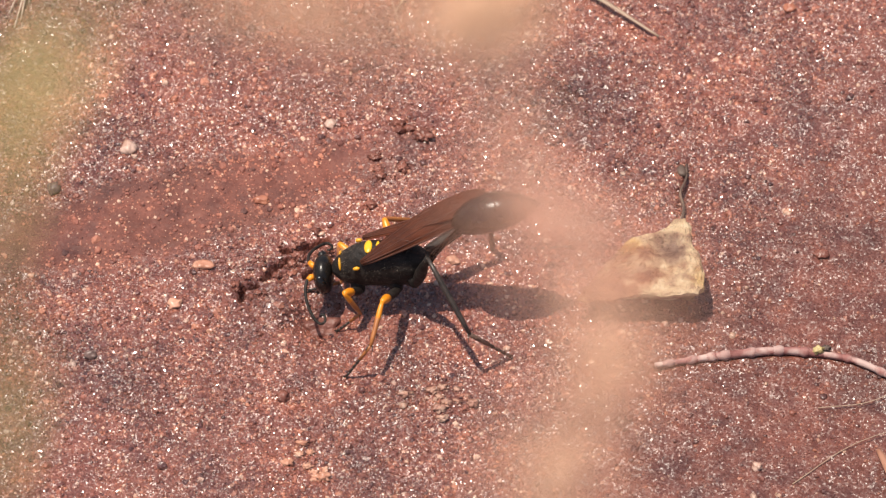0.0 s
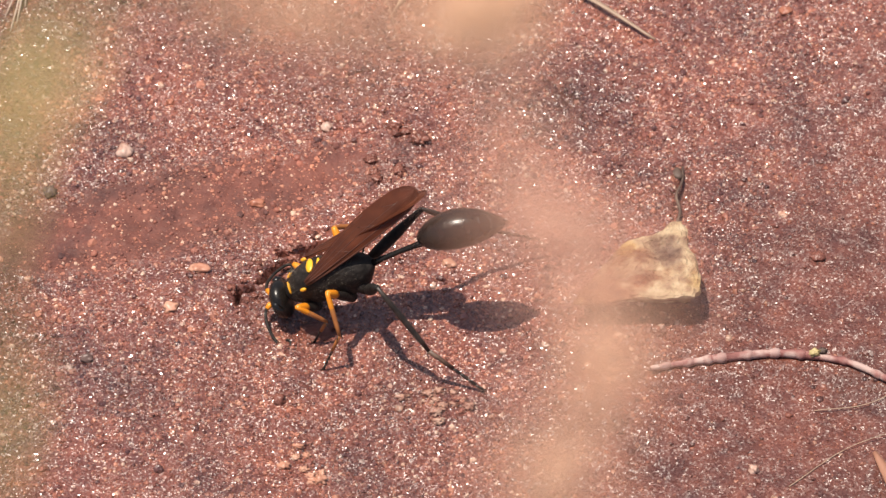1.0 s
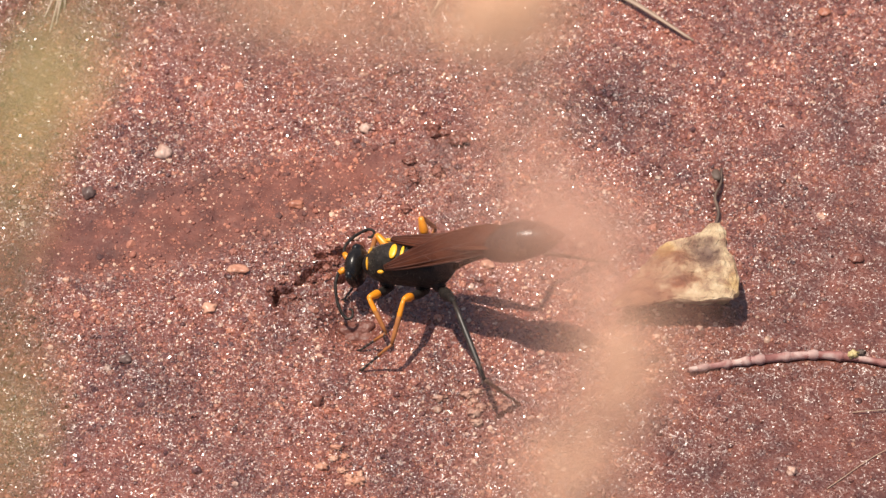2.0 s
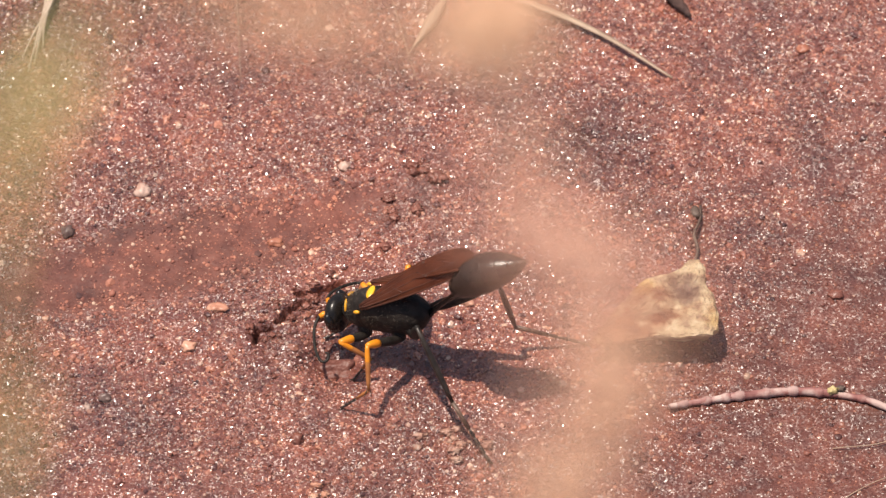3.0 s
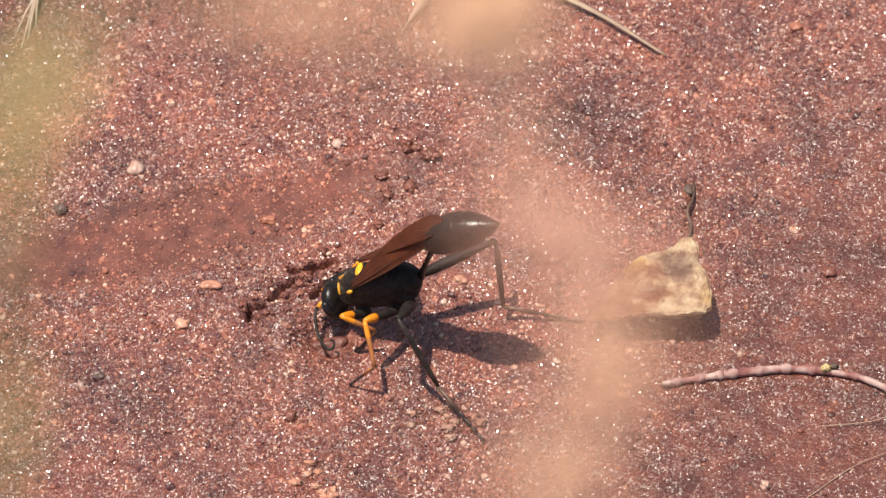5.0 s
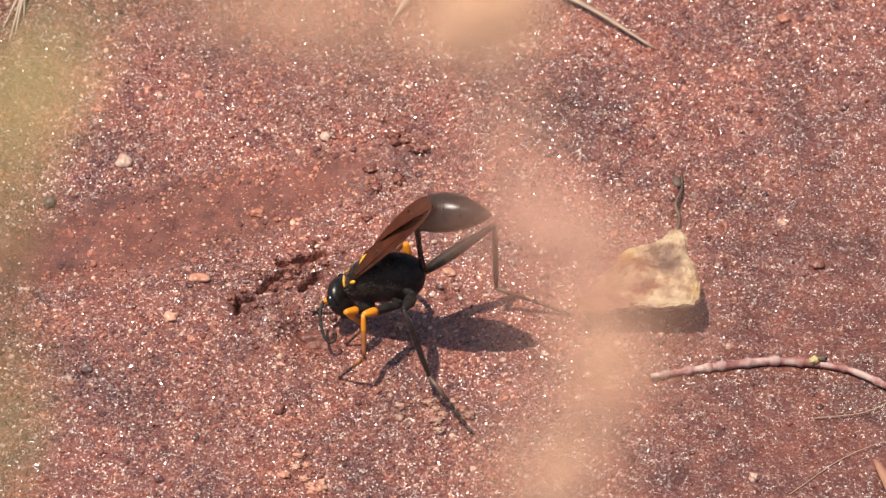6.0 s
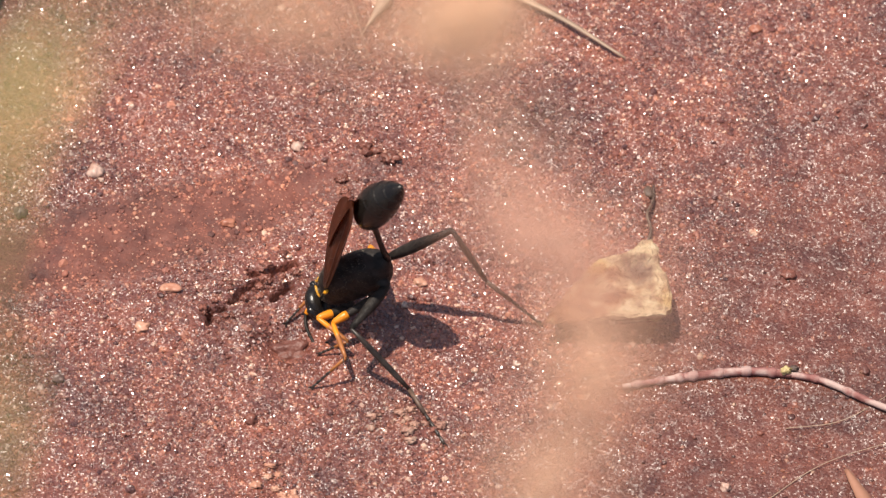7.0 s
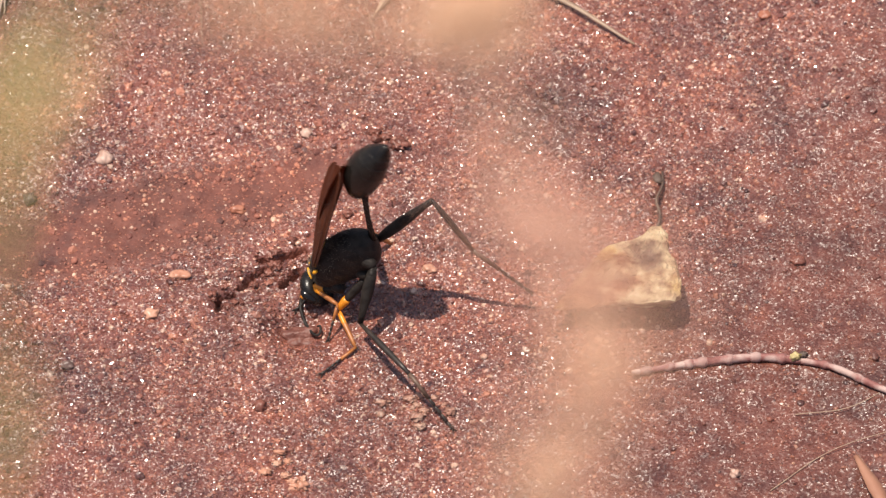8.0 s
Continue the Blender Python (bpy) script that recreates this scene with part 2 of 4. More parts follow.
PEACH = material("peach petal", [(0.3, (0.62, 0.375, 0.24)), (0.7, (0.71, 0.475, 0.32))], scale=500, rough=0.6)
PINK = material("pink petal", [(0.3, (0.57, 0.315, 0.23)), (0.7, (0.65, 0.395, 0.3))], scale=500, rough=0.6)
OLIVE = material("olive leaf", [(0.3, (0.52, 0.4, 0.15)), (0.7, (0.66, 0.52, 0.23))], scale=120, rough=0.5)
GREEN = material("green leaf", [(0.3, (0.05, 0.08, 0.02)), (0.7, (0.12, 0.15, 0.04))], scale=150, rough=0.5)
WHITEPEB = material("pale pebble", [(0.3, (0.4, 0.22, 0.16)), (0.7, (0.62, 0.43, 0.35))], scale=900, rough=0.45, bump=0.08)
PINKPEB = material("pale orange pebble", [(0.3, (0.44, 0.19, 0.12)), (0.7, (0.6, 0.33, 0.23))], scale=700, rough=0.35, bump=0.03)
REDPEB = material("red pebble", [(0.3, (0.3, 0.1, 0.06)), (0.7, (0.48, 0.2, 0.12))], scale=700, rough=0.4, bump=0.03)
DARKPEB = material("dark pebble", [(0.3, (0.08, 0.047, 0.042)), (0.7, (0.16, 0.1, 0.085))], scale=900, rough=0.4, bump=0.06)


HAIR = material("fine grey hair", [(0.3, (0.05, 0.042, 0.036)), (0.7, (0.3, 0.25, 0.19))], scale=700, rough=0.5)


def wing_material():
    m = material("amber wing membrane", [(0.3, (0.06, 0.017, 0.009)), (0.7, (0.135, 0.04, 0.018))], scale=350, rough=0.42, spec=0.3)
    n, l = m.node_tree.nodes, m.node_tree.links
    tr = n.new("ShaderNodeBsdfTransparent")
    tr.inputs[0].default_value = (0.66, 0.33, 0.19, 1)
    mix = n.new("ShaderNodeMixShader")
    mix.inputs[0].default_value = 0.74
    l.new(tr.outputs[0], mix.inputs[1])
    l.new(n["Principled BSDF"].outputs[0], mix.inputs[2])
    l.new(mix.outputs[0], n["Material Output"].inputs[0])
    return m


MEMBRANE = wing_material()


# ---- helpers of this scene (shapes in millimetres) ----
def part(name, bm, mat, parent=None, label="", smooth=True):
    me = bpy.data.meshes.new(name)
    for v in bm.verts:
        v.co *= MM
    bmesh.ops.recalc_face_normals(bm, faces=bm.faces[:])
    for f in bm.faces:
        f.smooth = smooth
    bm.to_mesh(me)
    bm.free()
    me.materials.append(mat)
    ob = new(name, me)
    if parent:
        ob.parent = parent
    if label:
        ob["label"] = label
    return ob


def ring_loft(bm, rings):
    """Closed loft through rings of equal length."""
    made = [[bm.verts.new(v) for v in r] for r in rings]
    for a, b in zip(made, made[1:]):
        for i in range(len(a)):
            bm.faces.new((a[i - 1], a[i], b[i], b[i - 1]))
    bm.faces.new(made[0][::-1])
    bm.faces.new(made[-1])
    return bm


def body_loft(sections, n=20, bm=None):
    """An upright-symmetric body along x; sections of (x, z middle, half width, half height)."""
    bm = bm or bmesh.new()
    return ring_loft(bm, [[Vector((x, w * math.cos(2 * math.pi * i / n), z + h * math.sin(2 * math.pi * i / n))) for i in range(n)] for x, z, w, h in sections])


def tube(points, radii, n=8, bm=None):
    bm = bm or bmesh.new()
    pts = [Vector(p) for p in points]
    side = None
    rings = []
    for i, p in enumerate(pts):
        d = (pts[min(i + 1, len(pts) - 1)] - pts[max(i - 1, 0)]).normalized()
        side = (side - d * side.dot(d)).normalized() if side else d.orthogonal().normalized()
        up = d.cross(side)
        r = radii[i] if isinstance(radii, (list, tuple)) else radii
        rings.append([p + r * (math.cos(2 * math.pi * k / n) * side + math.sin(2 * math.pi * k / n) * up) for k in range(n)])
    return ring_loft(bm, rings)


def curve(points, steps=8):
    """A smooth line through points (Catmull-Rom)."""
    p = [Vector(q) for q in points]
    p = [2 * p[0] - p[1]] + p + [2 * p[-1] - p[-2]]
    out = []
    for i in range(1, len(p) - 2):
        for k in range(steps):
            s = k / steps
            out.append(0.5 * (2 * p[i] + (p[i + 1] - p[i - 1]) * s + (2 * p[i - 1] - 5 * p[i] + 4 * p[i + 1] - p[i + 2]) * s * s
                              + (3 * p[i] - p[i - 1] - 3 * p[i + 1] + p[i + 2]) * s ** 3))
    out.append(p[-2])
    return out


def taper(n, a, b, mid=None):
    mid = (a + b) / 2 if mid is None else mid
    return [(a + (mid - a) * 2 * s if s < 0.5 else mid + (b - mid) * (2 * s - 1)) for s in (i / (n - 1) for i in range(n))]


def blob(centre, radii, seed=0, rough=0.15, sub=2, freq=1.0):
    bm = bmesh.new()
    bmesh.ops.create_icosphere(bm, subdivisions=sub, radius=1)
    for v in bm.verts:
        k = 1 + rough * noise.noise(v.co * 1.3 * freq + Vector((seed * 7.1, seed, 0))) * 2
        v.co = Vector((v.co.x * radii[0], v.co.y * radii[1], v.co.z * radii[2])) * k + Vector(centre)
    return bm


# ---- ground ----
def bowl(x, y, cx, cy, r, depth):
    d = ((x - cx) ** 2 + (y - cy) ** 2) / (r * r)
    return -depth * math.exp(-d)


def near_line(x, y, ax, ay, bx, by):
    dx, dy = bx - ax, by - ay
    s = max(0.0, min(1.0, ((x - ax) * dx + (y - ay) * dy) / (dx * dx + dy * dy)))
    return math.hypot(x - ax - s * dx, y - ay - s * dy)


FURROWS = [[(-11.8, 1.2), (-13.3, 0.5), (-14.5, -0.3), (-16.1, -0.1)], [(-15.5, -1.2), (-17.3, -2.5), (-17.9, -3.8)], [(-18.7, -4.7), (-20.2, -5.2), (-20.3, -6.7)]]
CRACKS = [pair for row in FURROWS for pair in zip(row, row[1:])]
NICK = [(-13.8, -3.2), (-12.2, -1.4)]


def height(x, y):
    """The ground's height in millimetres."""
    reach = math.hypot(x, y)
    z = 0.9 * noise.noise(Vector((x * 0.035, y * 0.035, 0.3))) + 0.45 * noise.noise(Vector((x * 0.12, y * 0.12, 4.0)))
    z *= min(1.0, 0.35 + reach / 60)
    if reach < 120:
        z += 0.22 * noise.noise(Vector((x * 0.45, y * 0.45, 9.0))) + 0.12 * noise.noise(Vector((x * 1.1, y * 1.1, 2.0)))
        z += bowl(x, y, -13.0, -8.8, 2.8, 1.3) + bowl(x, y, -9.8, -7.2, 3.2, 0.9) - bowl(x, y, -16.2, -7.0, 1.6, 0.7) - bowl(x, y, -15.2, -12.0, 1.5, 0.5)
        z += -bowl(x, y, 0.0, -20.5, 2.6, 0.7) - bowl(x, y, -4.0, 12.0, 5.0, 0.8)
        d = min(near_line(x, y, *a, *b) for a, b in CRACKS) + 0.3 * noise.noise(Vector((x * 1.6, y * 1.6, 12)))
        z += (-1.7 * math.exp(-(max(0.0, d) / 0.26) ** 2) + 0.3 * math.exp(-((d - 1.1) / 0.5) ** 2)) * (0.85 + 0.6 * noise.noise(Vector((x * 0.5, y * 0.5, 31))))
        d = near_line(x, y, *NICK[0], *NICK[1])
        z += -2.0 * math.exp(-(d / 0.3) ** 2)
        d = near_line(x, y, 24.6, 5.5, 25.4, 12.0)
        z += -0.8 * math.exp(-(d / 0.5) ** 2)
    else:
        z += 14 * noise.noise(Vector((x * 0.0012, y * 0.0012, 1.0))) * min(1.0, (reach - 120) / 3000)
    return z


def ground_lines(lo, hi, step, fine):
    inner = [lo + step * i for i in range(int((hi - lo) / step) + 1)]
    inner = sorted(inner + [v + step * k / 4 for v in inner for k in (1, 2, 3) if fine[0] <= v < fine[1] and (k == 2 or fine[2] <= v < fine[3])])
    far, d, gap = [], 0.0, step
    while d < 60000:
        gap *= 1.32
        d += gap
        far.append(d)
    return [lo - d for d in reversed(far)] + inner + [inner[-1] + d for d in far]


def build_ground():
    xs, ys = ground_lines(-60, 60, 0.5, (-24, -5, -21, -11)), ground_lines(-46, 62, 0.5, (-15, 4, -7, 2))
    verts = [(x * MM, y * MM, height(x, y) * MM) for y in ys for x in xs]
    w = len(xs)
    faces = [(j * w + i, j * w + i + 1, (j + 1) * w + i + 1, (j + 1) * w + i) for j in range(len(ys) - 1) for i in range(w - 1)]
    me = bpy.data.meshes.new("ground")
    me.from_pydata(verts, [], faces)
    me.shade_smooth()
    me.materials.append(MUD)
    tagged(new("ground", me), "wet red clay soil with a shallow mud pit", "ground", kind="structure")


def bare(x, y):
    """How bare of grains the mud is, 0 to 1: a smooth slick band and the pit."""
    d = near_line(x, y, -46, -1.0, -28, 4.4)
    d = min(d, near_line(x, y, -28, 4.4, -9, 12.0) * 1.5)
    d += 3.2 * noise.noise(Vector((x * 0.3, y * 0.3, 7.0)))
    b = 0.55 * math.exp(-(max(0.0, d - 0.8) / 2.8) ** 2)
    b = max(b, 0.45 * math.exp(-((x + 12) ** 2 + (y + 9) ** 2) / 14))
    d = min(near_line(x, y, *p, *q) for p, q in [*CRACKS, NICK])
    b = max(b, 0.4 * math.exp(-(d / 0.42) ** 2))
    b = max(b, 0.62 * min(1, max(0, (x - 0.55 * y - 24) / 14)))
    return b


def build_grains():
    """Coarse grains with twenty faces each and fine ones with eight, sunk partly into the mud."""
    rng = np.random.default_rng(4)
    phi = (1 + 5 ** 0.5) / 2
    ico = np.array([(-1, phi, 0), (1, phi, 0), (-1, -phi, 0), (1, -phi, 0), (0, -1, phi), (0, 1, phi), (0, -1, -phi), (0, 1, -phi),
                    (phi, 0, -1), (phi, 0, 1), (-phi, 0, -1), (-phi, 0, 1)]) / math.hypot(1, phi)
    ico_tri = np.array([(0, 11, 5), (0, 5, 1), (0, 1, 7), (0, 7, 10), (0, 10, 11), (1, 5, 9), (5, 11, 4), (11, 10, 2), (10, 7, 6), (7, 1, 8),
                        (3, 9, 4), (3, 4, 2), (3, 2, 6), (3, 6, 8), (3, 8, 9), (4, 9, 5), (2, 4, 11), (6, 2, 10), (8, 6, 7), (9, 8, 1)])
    octa = np.array([(1, 0, 0), (-1, 0, 0), (0, 1, 0), (0, -1, 0), (0, 0, 1), (0, 0, -1)], float)
    octa_tri = np.array([(0, 2, 4), (2, 1, 4), (1, 3, 4), (3, 0, 4), (2, 0, 5), (1, 2, 5), (3, 1, 5), (0, 3, 5)])
    x0, y0, step = -60, -46, 0.5
    lie = np.array([[height(x0 + step * i, y0 + step * j) for i in range(241)] for j in range(217)])
    keep = np.array([[(1 - bare(x0 + i, y0 + j)) * min(1, 0.5 + 0.9 * (0.5 + 0.5 * noise.noise(Vector(((x0 + i) * 0.09, (y0 + j) * 0.09, 20))))) for i in range(121)] for j in range(109)])

    def level(x, y):
        u, v = (x - x0) / step, (y - y0) / step
        i, j = u.astype(int), v.astype(int)
        a, b = u - i, v - j
        return (lie[j, i] * (1 - a) + lie[j, i + 1] * a) * (1 - b) + (lie[j + 1, i] * (1 - a) + lie[j + 1, i + 1] * a) * b

    verts, faces, smooth, base = [], [], [], 0
    for shape, tri, tries, size, spread, flat in ((ico, ico_tri, 110000, 0.165, 0.38, 0.6), (octa, octa_tri, 190000, 0.085, 0.3, 1.0)):
        x, y = rng.uniform(-58, 58, tries), rng.uniform(-44, 56, tries)
        ok = rng.random(tries) < keep[(y - y0).astype(int), (x - x0).astype(int)] ** (2.2 if size > 0.1 else 1.0)
        for (ax, ay), (bx, by) in [*CRACKS, NICK]:
            s = np.clip(((x - ax) * (bx - ax) + (y - ay) * (by - ay)) / ((bx - ax) ** 2 + (by - ay) ** 2), 0, 1)
            ok &= np.hypot(x - ax - s * (bx - ax), y - ay - s * (by - ay)) > 0.42
        x, y = x[ok], y[ok]
        n = len(x)
        r = np.minimum(0.55, size * np.exp(spread * rng.normal(size=n)))
        q = shape[None] * (r[:, None, None] * rng.uniform(0.7, 1.3, (n, 1, 3))) + rng.normal(size=(n, len(shape), 3)) * 0.12 * r[:, None, None]
        turn = rng.normal(size=(n, 4))
        turn /= np.linalg.norm(turn, axis=1)[:, None]
        w, i, j, k = turn.T
        m = np.array([(1 - 2 * (j * j + k * k), 2 * (i * j - k * w), 2 * (i * k + j * w)), (2 * (i * j + k * w), 1 - 2 * (i * i + k * k), 2 * (j * k - i * w)),
                      (2 * (i * k - j * w), 2 * (j * k + i * w), 1 - 2 * (i * i + j * j))]).transpose(2, 0, 1)
        q = np.einsum("nij,nvj->nvi", m, q)
        q[:, :, 2] *= 0.75
        q += np.stack([x, y, level(x, y) + r * rng.uniform(-0.6, 0.12, n)], 1)[:, None]
        verts.append(q.reshape(-1, 3))
        faces.append((tri[None] + base + (np.arange(n) * len(shape))[:, None, None]).reshape(-1, 3))
        smooth.append(np.repeat(rng.random(n) > flat, len(tri)))
        base += n * len(shape)
    v, f, soft_face = np.concatenate(verts) * MM, np.concatenate(faces), np.concatenate(smooth)
    me = bpy.data.meshes.new("sand")
    me.vertices.add(len(v))
    me.vertices.foreach_set("co", v.ravel())
    me.loops.add(len(f) * 3)
    me.loops.foreach_set("vertex_index", f.ravel().astype(np.int32))
    me.polygons.add(len(f))
    me.polygons.foreach_set("loop_start", np.arange(0, len(f) * 3, 3, dtype=np.int32))
    me.polygons.foreach_set("use_smooth", soft_face)
    me.update(calc_edges=True)
    me.validate()
    me.materials.append(GRAIN)
    tagged(new("sand", me), "coarse wet reddish sand grains scattered over clay", "sand", kind="stuff")


build_ground()
build_grains()

# ---- stone ----
def build_stone():
    top = [(13.4, -9.3), (14.4, -7.4), (15.6, -5.4), (17.0, -3.8), (18.2, -2.4), (19.0, -1.6), (20.0, -1.5), (21.2, -1.2), (22.4, -0.4), (23.6, 0.6), (24.5, 0.7), (24.9, -0.7), (25.1, -2.5), (25.8, -4.4),
           (26.1, -6.3), (26.0, -8.4), (25.4, -9.3), (23.0, -9.5), (20.0, -9.4), (16.6, -9.5)]
    bm = bmesh.new()
    mid = Vector((21.0, -5.0, 0))
    rings = []
    for z, grow, deep in ((-0.8, 0.8, 0.3), (0.6, 0.86, 0.42), (1.8, 0.93, 0.6), (3.0, 0.98, 0.84), (3.75, 1.0, 0.985), (4.05, 0.985, 0.985), (4.2, 0.93, 0.93), (4.25, 0.75, 0.75), (4.25, 0.5, 0.5), (4.2, 0.2, 0.2)):
        rings.append([mid + Vector(((x - mid.x) * grow, (y - mid.y) * (deep if y < mid.y else grow), z)) for x, y in top])
    ring_loft(bm, rings)
    bmesh.ops.subdivide_edges(bm, edges=bm.edges[:], cuts=3, use_grid_fill=True)
    for v in bm.verts:
        k = noise.noise(v.co * 0.35) * 0.22 + noise.noise(v.co * 1.1) * 0.13 + noise.noise(v.co * 2.7) * 0.1 + noise.noise(v.co * 6.0) * 0.05
        x, y, up = v.co.x, v.co.y, min(1.0, max(0.0, (v.co.z - 2.8) / 1.2))
        # a hollow near the far corner, and a lower, muddy shoulder at the thin end
        k += up * (bowl(x, y, 22.0, -2.7, 1.5, 0.75) - 0.16 * max(0.0, 20.5 - x) + bowl(x, y, 18.2, -6.4, 1.8, 0.35) - bowl(x, y, 19.9, -4.2, 1.0, 0.35))
        v.co += Vector((0.3 * noise.noise(v.co * 1.3), 0.22 * noise.noise(v.co * 0.9 + Vector((5, 5, 5))), k))
    ob = part("stone", bm, STONE, smooth=False)
    tagged(ob, "angular pale ochre stone chip lying on wet soil", "stone")


build_stone()


# ---- the wasp: its space has x towards the head, y to its left, z up; the origin is the middle of the thorax ----
WASP_ROWS = [   # seconds; place; yaw, pitch, roll; petiole pitch and yaw, gaster pitch; wing rise and swing; gaster yaw
    (0, -6.81, -6.23, 5.6, 176.22, -12.72, -1.85, 46, -0.6, 10, 20, 11, -6.31),
    (0.3, -9.07, -7.13, 5.68, 172.68, -21.7, -9.63, 33, -3.07, -0.67, 18, 13, -8.41),
    (0.5, -10.61, -7.27, 5.57, 167.98, -22.78, -14.43, 25.79, -7.55, -10.08, 16, 17, -12.64),
    (0.8, -10.25, -7.01, 5.17, 172.84, -26.89, -8.51, 17.55, -4.78, -4.41, 13.55, 13.95, -6.66),
    (1, -11.58, -8.01, 5.77, 176.62, -30.49, -6.67, -1.68, -5.14, -14.16, 10, 18, -4.87),
    (1.3, -10.18, -6.26, 5.11, 161.7, -29.37, -12.51, 25.75, -2.62, 4.5, 14.53, 8.49, -6.84),
    (1.5, -10.82, -6.49, 5.16, 157.09, -28.15, -14.26, 33.87, -0.84, 1.61, 20, 9, -8.05),
    (1.7, -8.11, -6.16, 5.74, 164.29, -18.31, -14.65, 30.56, -0.74, 7.38, 14.5, 6.78, -8.38),
    (2.8, -6.7, -7.37, 6.7, 155.39, -14.98, -10.52, 37.71, -2.83, 18.03, 21, 9, -12.81),
    (3, -7.6, -7.74, 6.78, 157.09, -21.14, -5.3, 35, -2.93, 18.61, 21, 11, -13.34),
    (3.5, -6.9, -7.54, 6.74, 167.61, -21.4, 4.22, 40, 4.25, 8, 13, 16, 0.87),
    (4, -8.86, -8.37, 5.55, 177.35, -34.03, 8.22, 56.39, -4.04, -10.59, 21.74, 0.56, -2.1),
    (4.5, -7.76, -6.89, 5.74, 169.01, -34.79, -2.01, 37.1, 8.6, 5.91, 18.52, 6.42, -0.16),
    (4.7, -8.41, -6.72, 5.69, 165.03, -34.6, -5.3, 39.94, 6.87, 7.88, 21.64, 2.61, -0.73),
    (5.8, -4.66, -6.86, 6.85, 162.84, -24.96, 0.21, 46.09, -1.38, -5.47, 18.14, 4.87, -2.63),
    (6, -6.11, -7.69, 6.91, 162.56, -36.57, 4.62, 61.33, -3, -12.81, 24.85, -0.74, -3.1),
    (6.5, -5.92, -6.23, 7, 165.21, -35.07, -3.46, 39.36, 19.11, 11.21, 22.43, 3.31, 3.06),
    (6.8, -6.44, -5.58, 5.34, 167.34, -48.25, -8.74, 55.06, 4.58, 29.41, 34.03, 2.36, 3.83),
    (7, -6.38, -5.31, 5.5, 167.29, -48.17, -10.26, 53.25, -3.28, 19.73, 33.16, -0.04, 6.17),
    (7.2, -5.89, -5.1, 6.74, 162.61, -42.3, -4.5, 35.72, 1.05, 10.8, 23.63, 4.03, 10.9),
    (7.5, -6.54, -4.99, 5.95, 167.24, -55.58, -5.56, 35.37, 0.69, 6.9, 23.68, 6.69, 11.14),
    (7.8, -7.51, -5.27, 6.17, 167.2, -59.9, -6.63, 38.39, -4.74, 43.64, 34.38, 6.26, 6.31),
    (8, -8.25, -4.89, 5.84, 165.97, -54.31, -3.54, 43.26, -9.29, 18.46, 28.28, 3.64, 2.15),
]
# feet on the ground: seconds, x, y
FEET = {
    "left fore": [(0.0, -10.6, -9.8), (0.5, -9.8, -10.8), (1.0, -12.5, -10.9), (1.5, -12.1, -12.6), (1.7, -12.0, -12.6), (2.8, -10.8, -11.4), (3.5, -9.4, -10.6), (8, -9.2, -10.4)],
    "left mid": [(0, -9.6, -16.6), (0.6, -9.8, -16.7), (0.9, -11.5, -15.2), (3.1, -11.5, -15.2), (3.6, -11, -15.1), (3.9, -10.1, -15.1), (8, -9.8, -15.1)],
    "left hind": [(0, 6.8, -14), (0.1, 6.8, -14), (0.25, 7.5, -19.5), (0.6, 7.5, -19.5), (0.8, 4.5, -17.9), (1.7, 4.5, -17.9), (2.5, 3.2, -22), (8, 3.2, -22)],
    "right fore": [(0.0, -13.5, -5.0), (1.0, -15.0, -6.5), (1.7, -13.5, -5.5), (8.0, -12.5, -6.0)],
    "right mid": [(0.0, -6.0, -1.2), (0.7, -8.0, -1.8), (2.5, -5.5, -1.6), (8.0, -6.5, -1.2)],
    "right hind": [(0.0, 13.0, 0.0), (1.7, 13.0, 0.5), (2.6, 13.1, -7.2), (8.0, 13.1, -7.2)],
}
PETIOLE_AT, PETIOLE_LONG = Vector((-5.65, 0, -0.5)), 6.2
# hip, lengths of femur, tibia and tarsus, way in which the ankle bends out
LEGS = {
    "left fore": ((1.84, 1.6, -2.5), 3.9, 3.9, 3.7, (0.6, 0.0, 0.5)),
    "left mid": ((-1.9, 1.6, -2.9), 5.4, 4.6, 4.7, (1.0, 0.0, 0.2)),
    "left hind": ((-3.8, 1.65, -2.3), 6.2, 8.6, 7.0, (-0.4, -0.4, 0.6)),
    "right fore": ((1.84, -1.6, -2.5), 3.4, 3.9, 3.7, (0.6, 0.2, 0.5)),
    "right mid": ((-1.6, -1.75, -2.9), 4.8, 4.7, 4.9, (0.6, 0.6, 0.5)),
    "right hind": ((-3.8, -1.65, -2.1), 8.4, 7.6, 8.0, (-1.0, 0.0, -0.1)),
}
